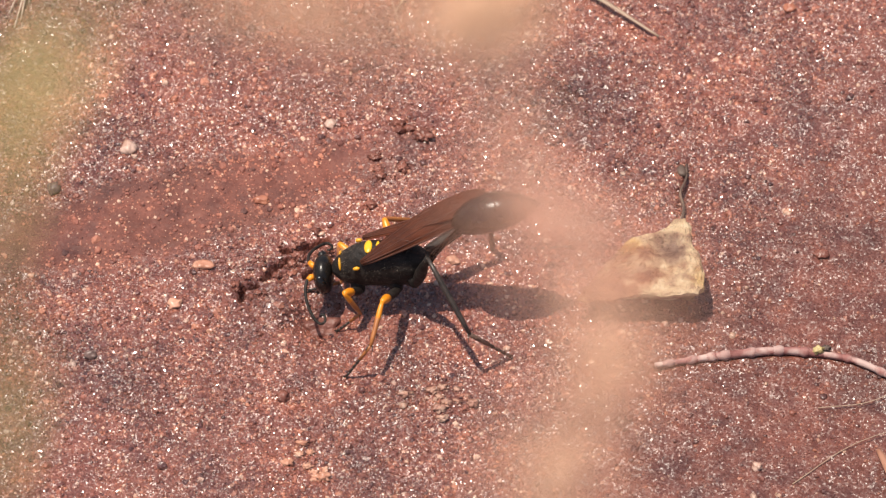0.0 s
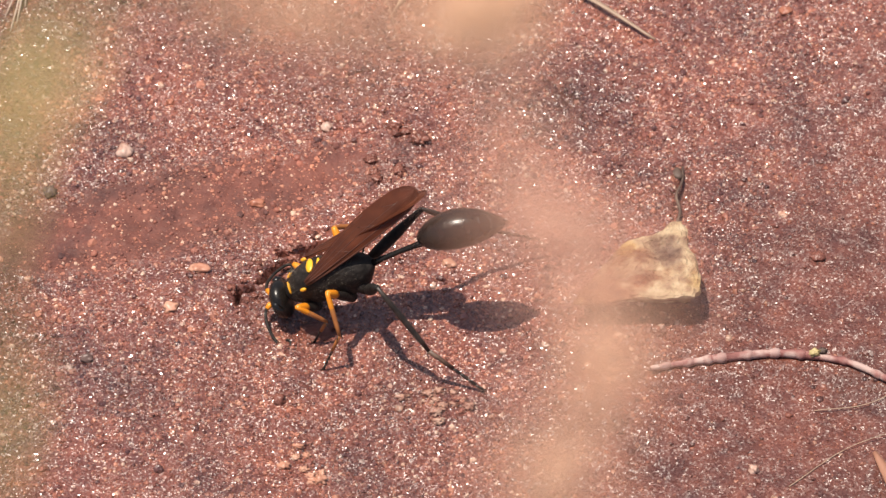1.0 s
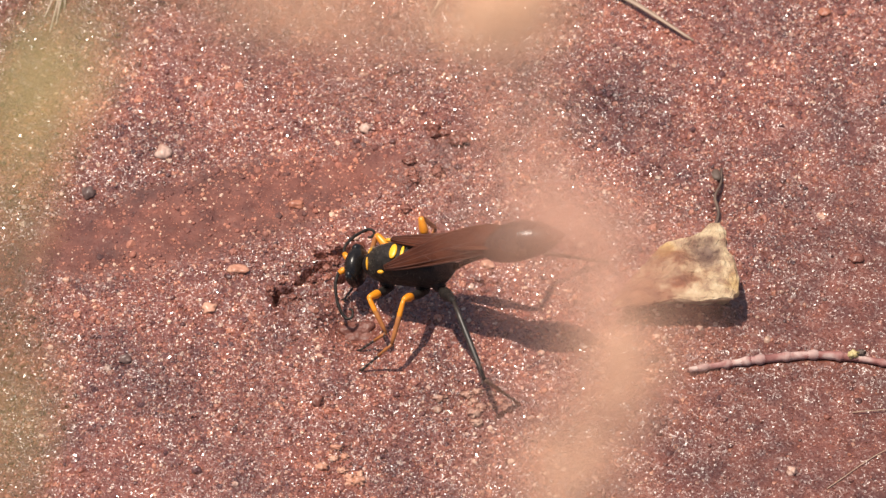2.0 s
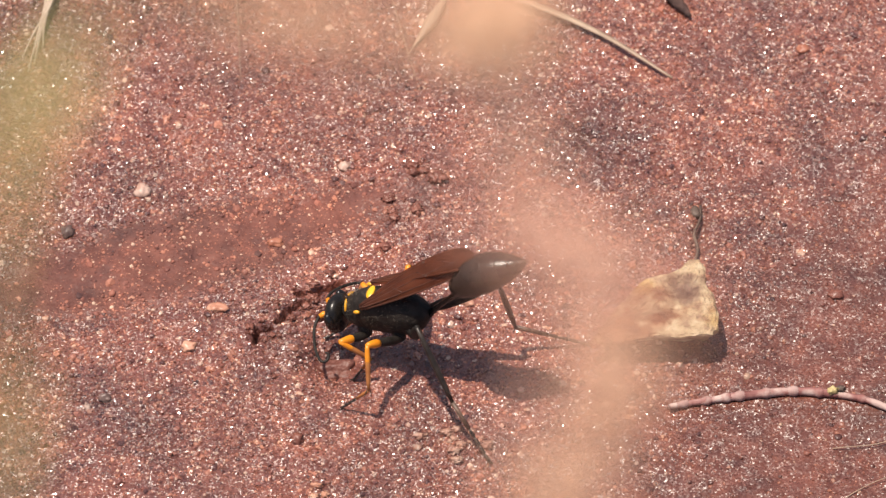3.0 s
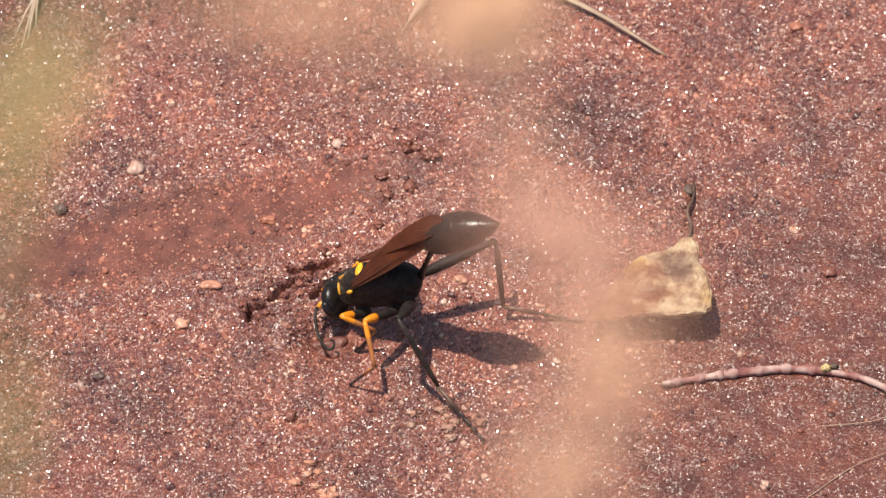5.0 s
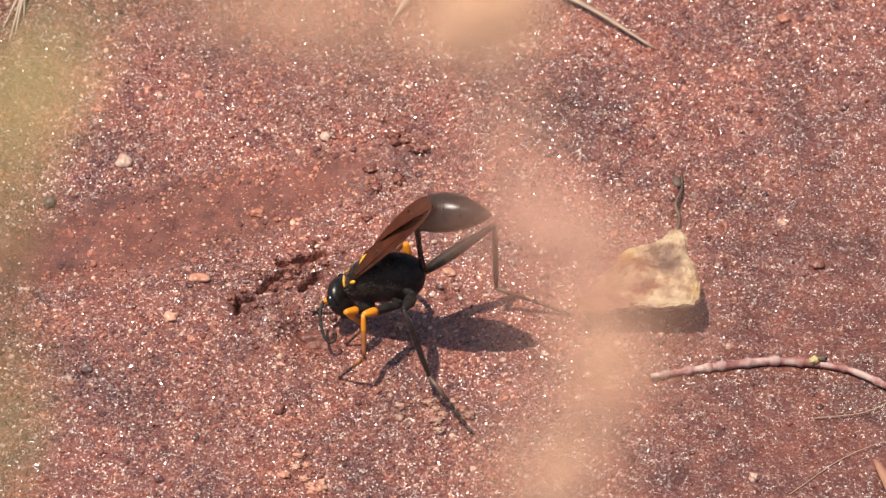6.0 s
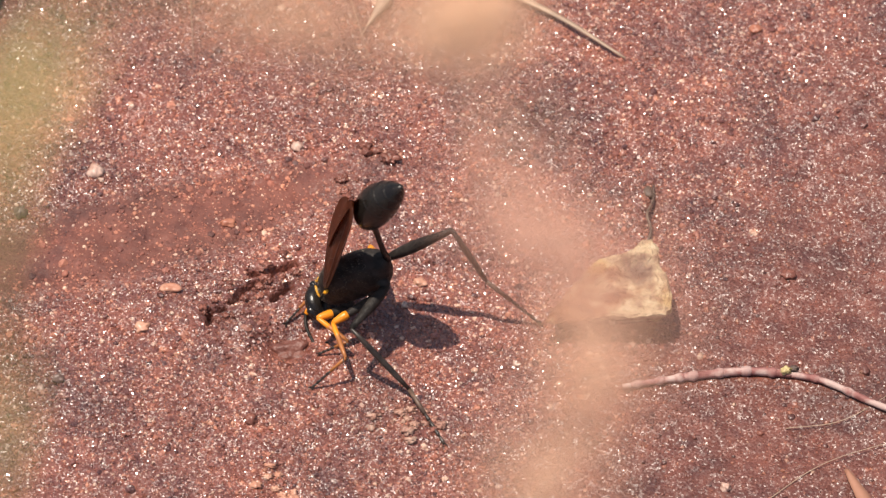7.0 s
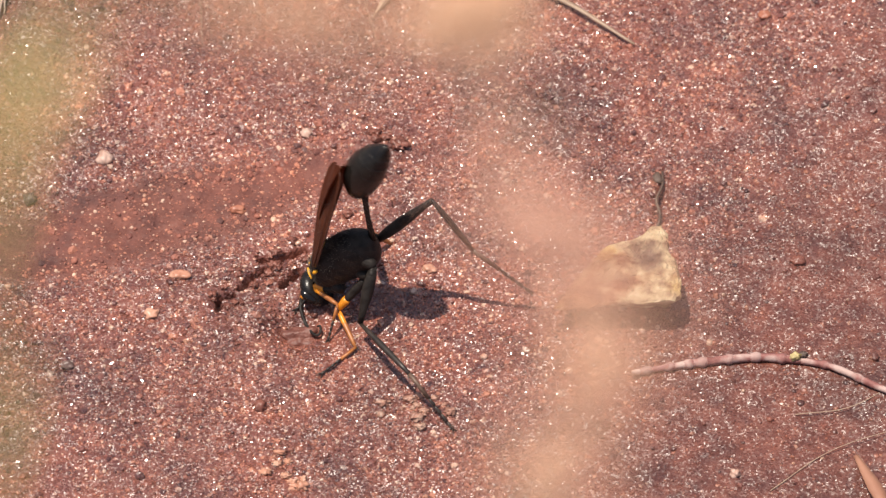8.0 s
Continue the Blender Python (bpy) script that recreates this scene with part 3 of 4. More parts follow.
# the way from hip to knee in the wasp's space: seconds, x, y, z
KNEES = {
    "left fore": [(0, 0.23, 0.63, 0.74), (0.5, 0.07, 0.53, 0.85), (1, 0.14, 0.46, 0.88), (1.5, 0.14, 0.61, 0.78), (3, 0.25, 0.76, 0.6), (3.5, 0.17, 0.82, 0.55), (4, 0.15, 0.7, 0.7), (4.5, 0.16, 0.58, 0.8), (6, 0.06, 0.78, 0.63), (6.5, 0.31, 0.7, 0.64), (7, 0.42, 0.51, 0.75), (7.5, 0.22, 0.62, 0.76), (8, 0.82, -0.24, 0.51)],
    "left mid": [(0, 0.11, 0.76, 0.64), (0.5, -0.1, 0.5, 0.86), (1, 0.01, 0.4, 0.92), (1.5, -0.03, 0.53, 0.85), (3, 0.14, 0.72, 0.68), (3.5, 0.24, 0.8, 0.55), (4, 0.07, 0.64, 0.77), (4.5, 0.13, 0.68, 0.72), (6, 0.16, 0.82, 0.56), (6.5, 0.49, 0.75, 0.45), (7, 0.73, 0.51, 0.45), (7.5, 0.69, 0.6, 0.41), (8, 0.97, 0.25, -0.04)],
    "right mid": [(0, 0.24, -0.85, 0.47), (0.5, 0.01, -0.43, 0.9), (1, 0.02, -0.71, 0.7), (1.5, 0.11, -0.61, 0.79), (3, -0, -0.62, 0.79), (3.5, 0.01, -0.66, 0.75), (6, -0.43, -0.11, 0.89), (7, 0.55, -0.83, -0.09), (7.5, 0.53, -0.85, -0.03)],
    "left hind": [(0, -0.41, 0.2, 0.89), (0.5, -0.78, 0.48, 0.4), (1, -0.58, 0.51, 0.64), (1.5, -0.59, 0.57, 0.57), (3, -0.52, 0.41, 0.75), (3.5, -0.39, 0.64, 0.66), (4, -0.39, 0.73, 0.56), (4.5, -0.27, 0.77, 0.58), (6, -0.44, 0.82, 0.37), (6.5, -0.13, 0.93, 0.34), (7, 0.31, 0.87, 0.39), (7.5, 0.86, 0.5, -0.08), (8, 0.74, 0.56, -0.38)],
    "right hind": [(0, -0.85, -0.5, 0.1), (1.7, -0.93, -0.14, 0.35), (3, -0.95, -0.27, 0.18), (3.5, -0.84, -0.54, -0.07), (4, -0.89, -0.4, -0.21), (4.5, -0.84, -0.45, -0.29), (6, -0.76, -0.65, -0.06), (6.5, -0.56, -0.69, -0.47), (7, -0.99, -0.01, -0.14), (7.5, -0.89, -0.07, -0.44), (8, -0.99, -0.09, -0.07)],
    "right fore": [(0, 0.7, -0.6, 0.4), (8, 0.6, -0.6, 0.5)],
}
# the way in which the ankle bends out, where it changes: seconds, x, y, z
BENDS = {
    "left mid": [(0, 0.34, -0.82, 0.45), (0.5, 0.67, -0.62, 0.4), (1, 0.85, -0.51, 0.16), (1.5, 0.67, -0.64, 0.37), (3, 0.63, -0.78, 0), (3.5, 0.46, -0.89, 0), (4, 0.85, -0.53, 0), (4.5, 0.57, -0.79, 0.22), (6, 0.64, -0.77, -0.03), (6.5, 0.56, -0.78, 0.26), (7, 0.74, -0.5, 0.45), (7.5, 0.83, 0.03, -0.55), (8, 0.97, -0.19, -0.17)],
    "left hind": [(0, -0.15, -0.94, 0.29), (0.5, -0.31, 0.47, -0.82), (1, -0.72, -0.38, -0.58), (1.5, 0.1, -0.84, 0.53), (3, -0.48, 0.53, -0.7), (3.5, -0.4, -0.83, 0.4), (4, -0.44, 0.52, -0.73), (4.5, -0.26, 0.61, -0.74), (6, -0.47, 0.61, -0.64), (6.5, -0.23, 0.63, -0.74), (7, 0.24, 0.68, -0.7), (7.5, 0.24, -0.03, 0.97), (8, -0.12, -0.26, 0.96)],
}


def spot(name, at, size, mat, parent, turn=(0, 0, 0), label=""):
    bm = bmesh.new()
    bmesh.ops.create_icosphere(bm, subdivisions=2, radius=1)
    m = Euler([radians(a) for a in turn]).to_matrix()
    for v in bm.verts:
        v.co = m @ Vector((v.co.x * size[0], v.co.y * size[1], v.co.z * size[2])) + Vector(at)
    return part(name, bm, mat, parent, label)


def bone(name, length, radii, mat, parent, n=8):
    """A limb along +x from the origin."""
    pts = [(length * i / (len(radii) - 1), 0, 0) for i in range(len(radii))]
    return part(name, tube(pts, radii, n), mat, parent)


def build_wasp():
    wasp = new("wasp")
    tagged(wasp, "black mud dauber wasp with yellow marks and amber wings digging", "wasp")
    thorax = part("thorax", body_loft([(4.5, -0.6, 0.4, 0.45), (4.2, -0.55, 0.85, 0.8), (3.6, -0.5, 1.35, 1.35), (3.0, -0.45, 1.65, 1.75), (2.2, -0.35, 1.9, 2.15),
                                       (1.2, -0.28, 2.05, 2.45), (0.2, -0.25, 2.1, 2.6), (-0.8, -0.5, 2.05, 2.77), (-1.2, -0.55, 1.95, 2.67), (-2.0, -0.62, 2.0, 2.72), (-3.3, -0.7, 1.95, 2.55),
                                       (-4.4, -0.62, 1.55, 1.88), (-5.2, -0.45, 0.95, 0.95), (-5.7, -0.5, 0.34, 0.34)], 28), CHITIN, wasp)
    sub = thorax.modifiers.new("round", "SUBSURF")
    sub.levels = sub.render_levels = 1
    spot("scutellum_mark", (0.1, 0, 2.32), (0.42, 0.85, 0.14), YELLOW, wasp, label="large yellow oval mark")
    spot("postscutellum_mark", (-0.85, 0, 2.24), (0.2, 0.7, 0.12), YELLOW, wasp, label="narrow yellow mark")
    for s in (1, -1):
        spot("collar_mark", (3.3, 0.75 * s, 0.92), (0.13, 0.68, 0.2), AMBER, wasp, (-35 * s, 0, 0))
        spot("tegula", (1.45, 1.8 * s, 1.25), (0.36, 0.2, 0.22), AMBER, wasp, (-50 * s, 0, 0), "yellow wing base scale")
    rng = random.Random(9)
    hairs = bmesh.new()
    for _ in range(1500):
        x, a = rng.uniform(-4.2, 3.4), rng.uniform(0, 2 * math.pi)
        w = 2.0 * math.sqrt(max(0.05, 1 - ((x + 0.4) / 5.2) ** 2))
        n_ = Vector((0.15 * rng.uniform(-1, 1), math.cos(a), math.sin(a)))
        p = Vector((x, 0.93 * w * math.cos(a), -0.3 + 1.12 * w * math.sin(a)))
        tip = p + n_.normalized() * rng.uniform(0.25, 0.6) + Vector((rng.uniform(-0.3, 0.1), 0, 0))
        side = n_.cross(Vector((1, 0, 0))).normalized() * 0.022
        v = [hairs.verts.new(q) for q in (p + side, p - side, p + Vector((0.03, 0, 0)), tip)]
        for f3 in ((0, 1, 3), (1, 2, 3), (2, 0, 3)):
            hairs.faces.new([v[i] for i in f3])
    part("hair", hairs, HAIR, thorax, "fine grey hairs")
    # head
    head = part("head", body_loft([(4.5, -0.9, 0.55, 0.5), (4.72, -1.05, 1.45, 1.3), (5.05, -1.2, 1.95, 1.8), (5.45, -1.3, 2.1, 2.0), (5.95, -1.4, 1.95, 1.9),
                                   (6.3, -1.5, 1.5, 1.5), (6.5, -1.6, 0.8, 0.85)], 24), GLOSS, wasp)
    for s in (1, -1):
        spot("eye", (5.55, 1.5 * s, -1.1), (0.65, 0.75, 1.45), EYE, head, (0, 0, 25 * s))
        part("mandible", tube(curve([(6.15, 0.7 * s, -2.5), (6.55, 0.8 * s, -3.2), (6.55, 0.2 * s, -3.75)], 5), taper(11, 0.32, 0.08), 8), DUSK, head)
        ant = part("antenna", tube(curve([(6.4, 0.5 * s, -0.85), (6.95, 1.1 * s, -0.65), (7.2, 2.2 * s, -1.0), (7.0, 3.5 * s, -1.7), (6.5, 4.6 * s, -2.4),
                                          (5.9, 5.1 * s, -2.8), (5.45, 4.8 * s, -2.9), (5.5, 4.2 * s, -2.7), (5.85, 4.1 * s, -2.6)], 6), taper(49, 0.17, 0.11, 0.16), 8), CHITIN, head)
        part("scape", tube([(6.35, 0.48 * s, -0.9), (6.6, 0.75 * s, -0.7), (6.95, 1.12 * s, -0.65)], [0.24, 0.34, 0.25], 8), ORANGE, ant, "orange antenna base")
    part("clypeus", body_loft([(6.25, -2.3, 0.4, 0.3), (6.5, -2.3, 0.55, 0.38), (6.6, -2.35, 0.35, 0.25)], 12), DUSK, head)
    # waist and gaster, each from its joint backwards
    moving = {}
    moving["petiole"] = part("petiole", tube([(0.3, 0, 0), (-1, 0, 0.08), (-3, 0, 0.12), (-5, 0, 0.08), (-6.2, 0, 0)], [0.4, 0.3, 0.27, 0.32, 0.5], 10), GLOSS, wasp)
    # it bulges up over its joint and tapers to a point behind
    shape = [(0.95, 0.72, 0.25), (0.6, 0.7, 0.8), (0.0, 0.72, 1.25), (-0.9, 0.78, 1.65), (-2.0, 0.84, 1.92), (-3.2, 0.84, 2.02), (-4.4, 0.74, 1.92), (-5.5, 0.56, 1.66),
             (-6.5, 0.34, 1.24), (-7.3, 0.16, 0.78), (-7.9, 0.05, 0.37), (-8.2, 0.0, 0.12)]
    gaster = part("gaster", body_loft([(x, z, r, 0.98 * r) for x, z, r in shape], 24), GLOSS, wasp)
    for x, z, r in ((-2.4, 0.84, 1.95), (-4.3, 0.75, 1.94), (-5.7, 0.52, 1.59), (-6.7, 0.29, 1.13)):
        part("segment_edge", body_loft([(x + 0.12, z, r * 0.99, r * 0.97), (x, z, r + 0.015, r * 0.98 + 0.015), (x - 0.1, z, r - 0.02, r * 0.98 - 0.02)], 24), GLOSS, gaster)
    moving["gaster"] = gaster
    # wings
    for s, side in ((1, "left"), (-1, "right")):
        moving[side + " wing"] = build_wing(s, wasp)
    # legs
    for name, (hip, a, b, c, _bend) in LEGS.items():
        s = 1 if name.startswith("left") else -1
        hind = name.endswith("hind")
        bm = tube([(hip[0] + 0.5, hip[1] - 0.7 * s, hip[2] + 1.3), (hip[0] + 0.3, hip[1] - 0.35 * s, hip[2] + 0.7), (hip[0] + 0.1, hip[1] - 0.1 * s, hip[2] + 0.2), (hip[0], hip[1], hip[2] - 0.15)], [0.55, 0.72, 0.62, 0.42], 12)
        part("coxa", bm, CHITIN, wasp)
        k = 1.35 if hind else 1.05
        fem = bone("femur", a, [0.28 * k, 0.42 * k, 0.46 * k, 0.4 * k, 0.28 * k, 0.22 * k], CHITIN, wasp, 10)
        if not hind:
            part("femur_tip", tube([(a - 1.75, 0, 0), (a - 1.4, 0, 0), (a - 0.9, 0, 0), (a - 0.3, 0, 0), (a + 0.04, 0, 0)], [0.4, 0.46, 0.42, 0.33, 0.22], 10), ORANGE, fem, "orange outer half")
        tib = bone("tibia", b, [0.18, 0.28, 0.33, 0.32, 0.28, 0.19] if hind else [0.18, 0.25, 0.27, 0.26, 0.23, 0.17], DUSK if hind else RUST, wasp)
        if not hind:
            part("tibia_base", tube([(-0.02, 0, 0), (b * 0.1, 0, 0), (b * 0.22, 0, 0), (b * 0.34, 0, 0), (b * 0.44, 0, 0)], [0.19, 0.25, 0.275, 0.275, 0.24], 10), ORANGE if s > 0 else RUST, tib, "orange upper half")
        for z in (0.2, -0.2):
            part("spur", tube([(b - 0.05, z, 0), (b + 0.35, z * 1.6, -0.2), (b + 0.7, z * 1.8, -0.35)], [0.06, 0.05, 0.02], 6), DUSK, tib)
        tar = part("tarsus", tube([(0, 0, 0), (c * 0.2, 0, 0), (c * 0.44, 0, 0)], [0.17 * k, 0.17 * k, 0.16 * k], 8), TAN if hind else RUST, wasp)
        for i in range(4):
            x = c * (0.44 + 0.14 * i)
            part("tarsus_joint", tube([(x, 0, 0), (x + 0.04 * c, 0, 0.02), (x + 0.11 * c, 0, 0.02), (x + 0.14 * c, 0, -0.03)], [0.09 * k, 0.11 * k, 0.15 * k, 0.1 * k], 8), DUSK, tar)
        for z in (1, -1):
            part("claw", tube(curve([(c, 0.08 * z, 0), (c + 0.25, 0.22 * z, 0), (c + 0.45, 0.3 * z, -0.2)], 3), taper(7, 0.08, 0.03), 6), CHITIN, tar)
        moving[name] = (fem, tib, tar)
    return wasp, moving


def build_wing(s, wasp):
    """A wing folded lengthwise; it reaches back from its root along -x."""
    long, nu, nv = 15.0, 30, 6

    def at(u, v, lift=0.0):
        lead = 0.25 + 1.15 * math.sin(math.pi * min(1, u * 1.15) ** 0.8 * 0.5)
        trail = -(0.2 + 1.4 * math.sin(math.pi * min(1.0, u * 0.8)) ** 0.9 + 0.3 * u * (1 - u))
        tip = math.sqrt(max(0.0, 1 - (max(0.0, u - 0.84) / 0.162) ** 2))     # a round end
        lead, trail = 0.1 + (lead - 0.1) * tip, 0.1 + (trail - 0.1) * tip
        y = trail + (lead - trail) * v
        z = 0.35 * math.sin(math.pi * v) * (1 - 0.5 * u) + 0.1 * math.sin(9 * v + 3 * u) + lift - 0.5 * u * u
        return Vector((-long * u, y * s, z))

    bm = bmesh.new()
    grid = [[[bm.verts.new(at(i / nu, j / nv, z)) for j in range(nv + 1)] for i in range(nu + 1)] for z in (0.03, -0.03)]
    for g in grid:
        for i in range(nu):
            for j in range(nv):
                bm.faces.new((g[i][j], g[i + 1][j], g[i + 1][j + 1], g[i][j + 1]))
    wing = part("wing", bm, MEMBRANE, wasp, "amber brown wing folded over the back")
    for v0, v1, u1, r in ((0.98, 0.97, 0.97, 0.13), (0.84, 0.8, 0.8, 0.1), (0.6, 0.5, 0.85, 0.08), (0.38, 0.25, 0.78, 0.07), (0.15, 0.08, 0.6, 0.07)):
        part("vein", tube([at(u1 * i / 14, v0 + (v1 - v0) * i / 14) for i in range(15)], taper(15, r, r * 0.5), 6), VEIN, wing)
    for u, v0, v1 in ((0.3, 0.4, 0.82), (0.52, 0.3, 0.6), (0.6, 0.55, 0.83), (0.74, 0.3, 0.5)):
        part("cross_vein", tube([at(u + 0.02 * i, v0 + (v1 - v0) * i / 4) for i in range(5)], 0.055, 6), VEIN, wing)
    return wing


# ---- how the wasp moves ----
def glide(rows, t):
    """The values at t, on a smooth path through rows that does not overshoot."""
    k = 0
    while k < len(rows) - 2 and rows[k + 1][0] <= t:
        k += 1
    a, b = rows[k], rows[k + 1]
    h = b[0] - a[0]
    s = min(1.0, max(0.0, (t - a[0]) / h))
    out = []
    for i in range(1, len(a)):
        def slope(j):
            if j == 0 or j == len(rows) - 1:
                return 0.0
            d0 = (rows[j][i] - rows[j - 1][i]) / (rows[j][0] - rows[j - 1][0])
            d1 = (rows[j + 1][i] - rows[j][i]) / (rows[j + 1][0] - rows[j][0])
            return 0.0 if d0 * d1 <= 0 else 2 * d0 * d1 / (d0 + d1)
        m0, m1 = slope(k) * h, slope(k + 1) * h
        out.append((2 * s ** 3 - 3 * s * s + 1) * a[i] + (s ** 3 - 2 * s * s + s) * m0 + (3 * s * s - 2 * s ** 3) * b[i] + (s ** 3 - s * s) * m1)
    return out


def aim(origin, towards, hint):
    """A pose at origin (millimetres) whose x axis points along towards, with z near hint."""
    x = towards.normalized()
    y = hint.cross(x).normalized()
    z = x.cross(y)
    return Matrix.Translation(origin * MM) @ Matrix((x, y, z)).transposed().to_4x4()


def leg_poses(name, body, t):
    """Femur, tibia and tarsus in the wasp's space, with the foot on the ground."""
    hip, a, b, c, bend = LEGS[name]
    back = body.inverted()
    knee = body @ (Vector(hip) + a * Vector(glide(KNEES[name], t)).normalized())
    fx, fy = glide(FEET[name], t)
    foot = Vector((fx, fy, height(fx, fy) + 0.15))
    reach = foot - knee
    d = min(max(reach.length, abs(b - c) * 1.1 + 0.1), 0.992 * (b + c))
    along = reach.normalized()
    pole = Vector(glide(BENDS[name], t) if name in BENDS else bend)
    pole = (pole - along * pole.dot(along)).normalized()
    ca = (b * b + d * d - c * c) / (2 * b * d)
    ankle = knee + along * (b * ca) + pole * (b * math.sqrt(max(0, 1 - ca * ca)))
    foot = knee + along * d
    turn = back.to_3x3()
    p_knee, p_ankle, p_foot = (back @ v for v in (knee, ankle, foot))
    p_hip, hint = Vector(hip), turn @ Vector((0.3, -0.2, 1))
    return aim(p_hip, p_knee - p_hip, Vector((0.4, 0, 1))), aim(p_knee, p_ankle - p_knee, hint), aim(p_ankle, p_foot - p_ankle, hint)


def motions():
    times = [i / 10 for i in range(81)]
    state = {t: glide(WASP_ROWS, t) for t in times}
    walk(wasp, [(t, pm(x, y, z, roll, -pitch, yaw)) for t in times for x, y, z, yaw, pitch, roll, *_ in [state[t]]])
    rows = {"petiole": [], "gaster": [], "left wing": [], "right wing": []}
    for t in times:
        gp, gy, gq, rise, swing, ga = state[t][6:]
        m = pm(*PETIOLE_AT, 0, gp, -gy)
        rows["petiole"].append((t, m))
        end = m @ Vector((-PETIOLE_LONG * MM, 0, 0))
        rows["gaster"].append((t, Matrix.Translation(end) @ pose(0, 0, 0, 0, gq, -ga)))
        rows["left wing"].append((t, pm(0.8, 1.5, 1.75, -28, rise, swing + 1.5)))
        rows["right wing"].append((t, pm(0.8, -1.5, 1.7, 22, rise - 2.0, swing - 11.0)))
    for name in rows:
        walk(moving[name], rows[name])
    for name in LEGS:
        legs = [[], [], []]
        for t in times:
            x, y, z, yaw, pitch, roll = state[t][:6]
            body = Matrix.Translation((x, y, z)) @ pose(0, 0, 0, roll, -pitch, yaw)
            for k, m in enumerate(leg_poses(name, body, t)):
                legs[k].append((t, m))
        for ob, r in zip(moving[name], legs):
            walk(ob, r)


wasp, moving = build_wasp()


# ---- plant litter on the ground ----
def on_ground(points, lift):
    return [(x, y, height(x, y) + lift + z) for x, y, z in points]


def blade_mesh(points, widths, thick=0.12):
    """A leaf blade along points, slightly folded along its middle."""
    pts = [Vector(p) for p in points]
    rings = []
    for i, p in enumerate(pts):
        d = (pts[min(i + 1, len(pts) - 1)] - pts[max(i - 1, 0)]).normalized()
        side = d.cross(Vector((0, 0, 1))).normalized()
        up = side.cross(d)
        w = widths[i] / 2
        rings.append([p + side * w + up * 0.08 * w, p + up * thick / 2, p - side * w + up * 0.08 * w, p - side * w * 0.95 + up * (0.08 * w - thick), p - up * thick / 2, p + side * w * 0.95 + up * (0.08 * w - thick)])
    return ring_loft(bmesh.new(), rings)


def build_litter():
    c = on_ground([(21, -15.2, 0.3), (24.8, -14.4, 0), (28.1, -13.9, 0), (33.4, -13.3, 0), (37.4, -13.5, 0), (41.2, -14.5, 0), (46, -17.5, 0), (52, -20, 0), (60, -22, 0)], 0.4)
    pts = curve(c, 8)
    twig = new("twig")
    tagged(twig, "thin jointed reddish plant stem lying on soil", "twig")
    for a, b, mat, label in ((0, 17, BLEACHED, "bleached pinkish end"), (16, 34, TWIG, ""), (33, len(pts), TWIG, "")):
        radii = [0.84 * (0.3 + 0.2 * min(1.0, i / 16)) * (1 + 0.16 * noise.noise(Vector((i * 0.45, 0, 3)))) * (1 if i < 32 else 0.8) for i in range(a, b)]
        part("stem", tube(pts[a:b], radii, 10), mat, twig, label)
    for i in (3, 8, 13, 16, 20, 24, 29, 38, 44, 51, 58):
        p, d = pts[i], (pts[i + 1] - pts[i - 1]).normalized()
        r = 0.3 + 0.12 * min(1.0, i / 16) if i < 32 else 0.34
        part("node", tube([p - d * 0.8, p - d * 0.35, p, p + d * 0.3, p + d * 0.6], [r * 0.8, r * 1.15, r * 1.35, r * 1.15, r * 0.8], 8), NODE if i in (3, 16, 24) else TWIG, twig)
    part("bud", blob(pts[32] + Vector((-0.1, 0.1, 0.4)), (0.55, 0.4, 0.42), 4, 0.35, 3, 1.6), BUD, twig, "yellow bud")
    part("bud_scale", blob(pts[32] + Vector((0.7, 0.35, 0.35)), (0.45, 0.32, 0.35), 9, 0.4, 3, 1.6), DARKOLIVE, twig)

    b = curve(on_ground([(-8, 45, 0.6), (6.8, 38.9, 0.5), (15.1, 34.2, 0.55), (22.6, 28.5, 0.1)], 0.35), 8)
    tagged(part("grass_blade", blade_mesh(b, taper(len(b), 0.85, 0.25, 0.75)), STRAW), "dry straw coloured grass blade lying on soil", "grass blade")
    h = curve(on_ground([(-1.2, 39.5, 0.3), (-2.6, 36.6, 0.3), (-4.5, 33.2, 0)], 0.3), 6)
    husk = new("seed_husk")
    tagged(husk, "dry pale pinkish grass seed husk", "seed husk")
    part("husk", tube(h, taper(len(h), 0.3, 0.08, 0.75), 8), STRAW, husk)
    part("awn", tube(curve(on_ground([(-4.5, 33.2, 0), (-5.2, 31.5, 0.2)], 0.3), 5), taper(6, 0.08, 0.03), 5), STRAW, husk)
    for pts in ([(-7.0, 41, 0.2), (-5.6, 34.5, 0.4), (-3.8, 27.2, 0.0)], [(-23.5, 44, 0.3), (-23.0, 36, 0.5), (-22.6, 29, 0.0)],
                [(34, -30, 0), (41, -24.5, 0.3), (52, -20.5, 0.1)], [(37, -20, 0), (43, -19, 0.3), (50, -14, 0.2)]):
        q = curve(on_ground(pts, 0.12), 7)
        tagged(part("straw", tube(q, taper(len(q), 0.055, 0.03), 6), STRAW), "hair thin dry straw on soil", "straw", group="straws")
    roots = new("root_tuft")
    tagged(roots, "tuft of bleached pale rootlets", "roots")
    for k, (x, y) in enumerate(((-45.0, 30.5), (-44.4, 31.5), (-43.6, 34.0), (-45.6, 32.5))):
        q = curve(on_ground([(-43.2 + 0.2 * k, 43, 1.5), (-43.5 + 0.2 * k, 39, 1.2), ((x - 43.5) / 2, (y + 38) / 2, 0.7), (x, y, 0)], 0.15), 6)
        part("rootlet", tube(q, taper(len(q), 0.22, 0.06), 6), PALE, roots)
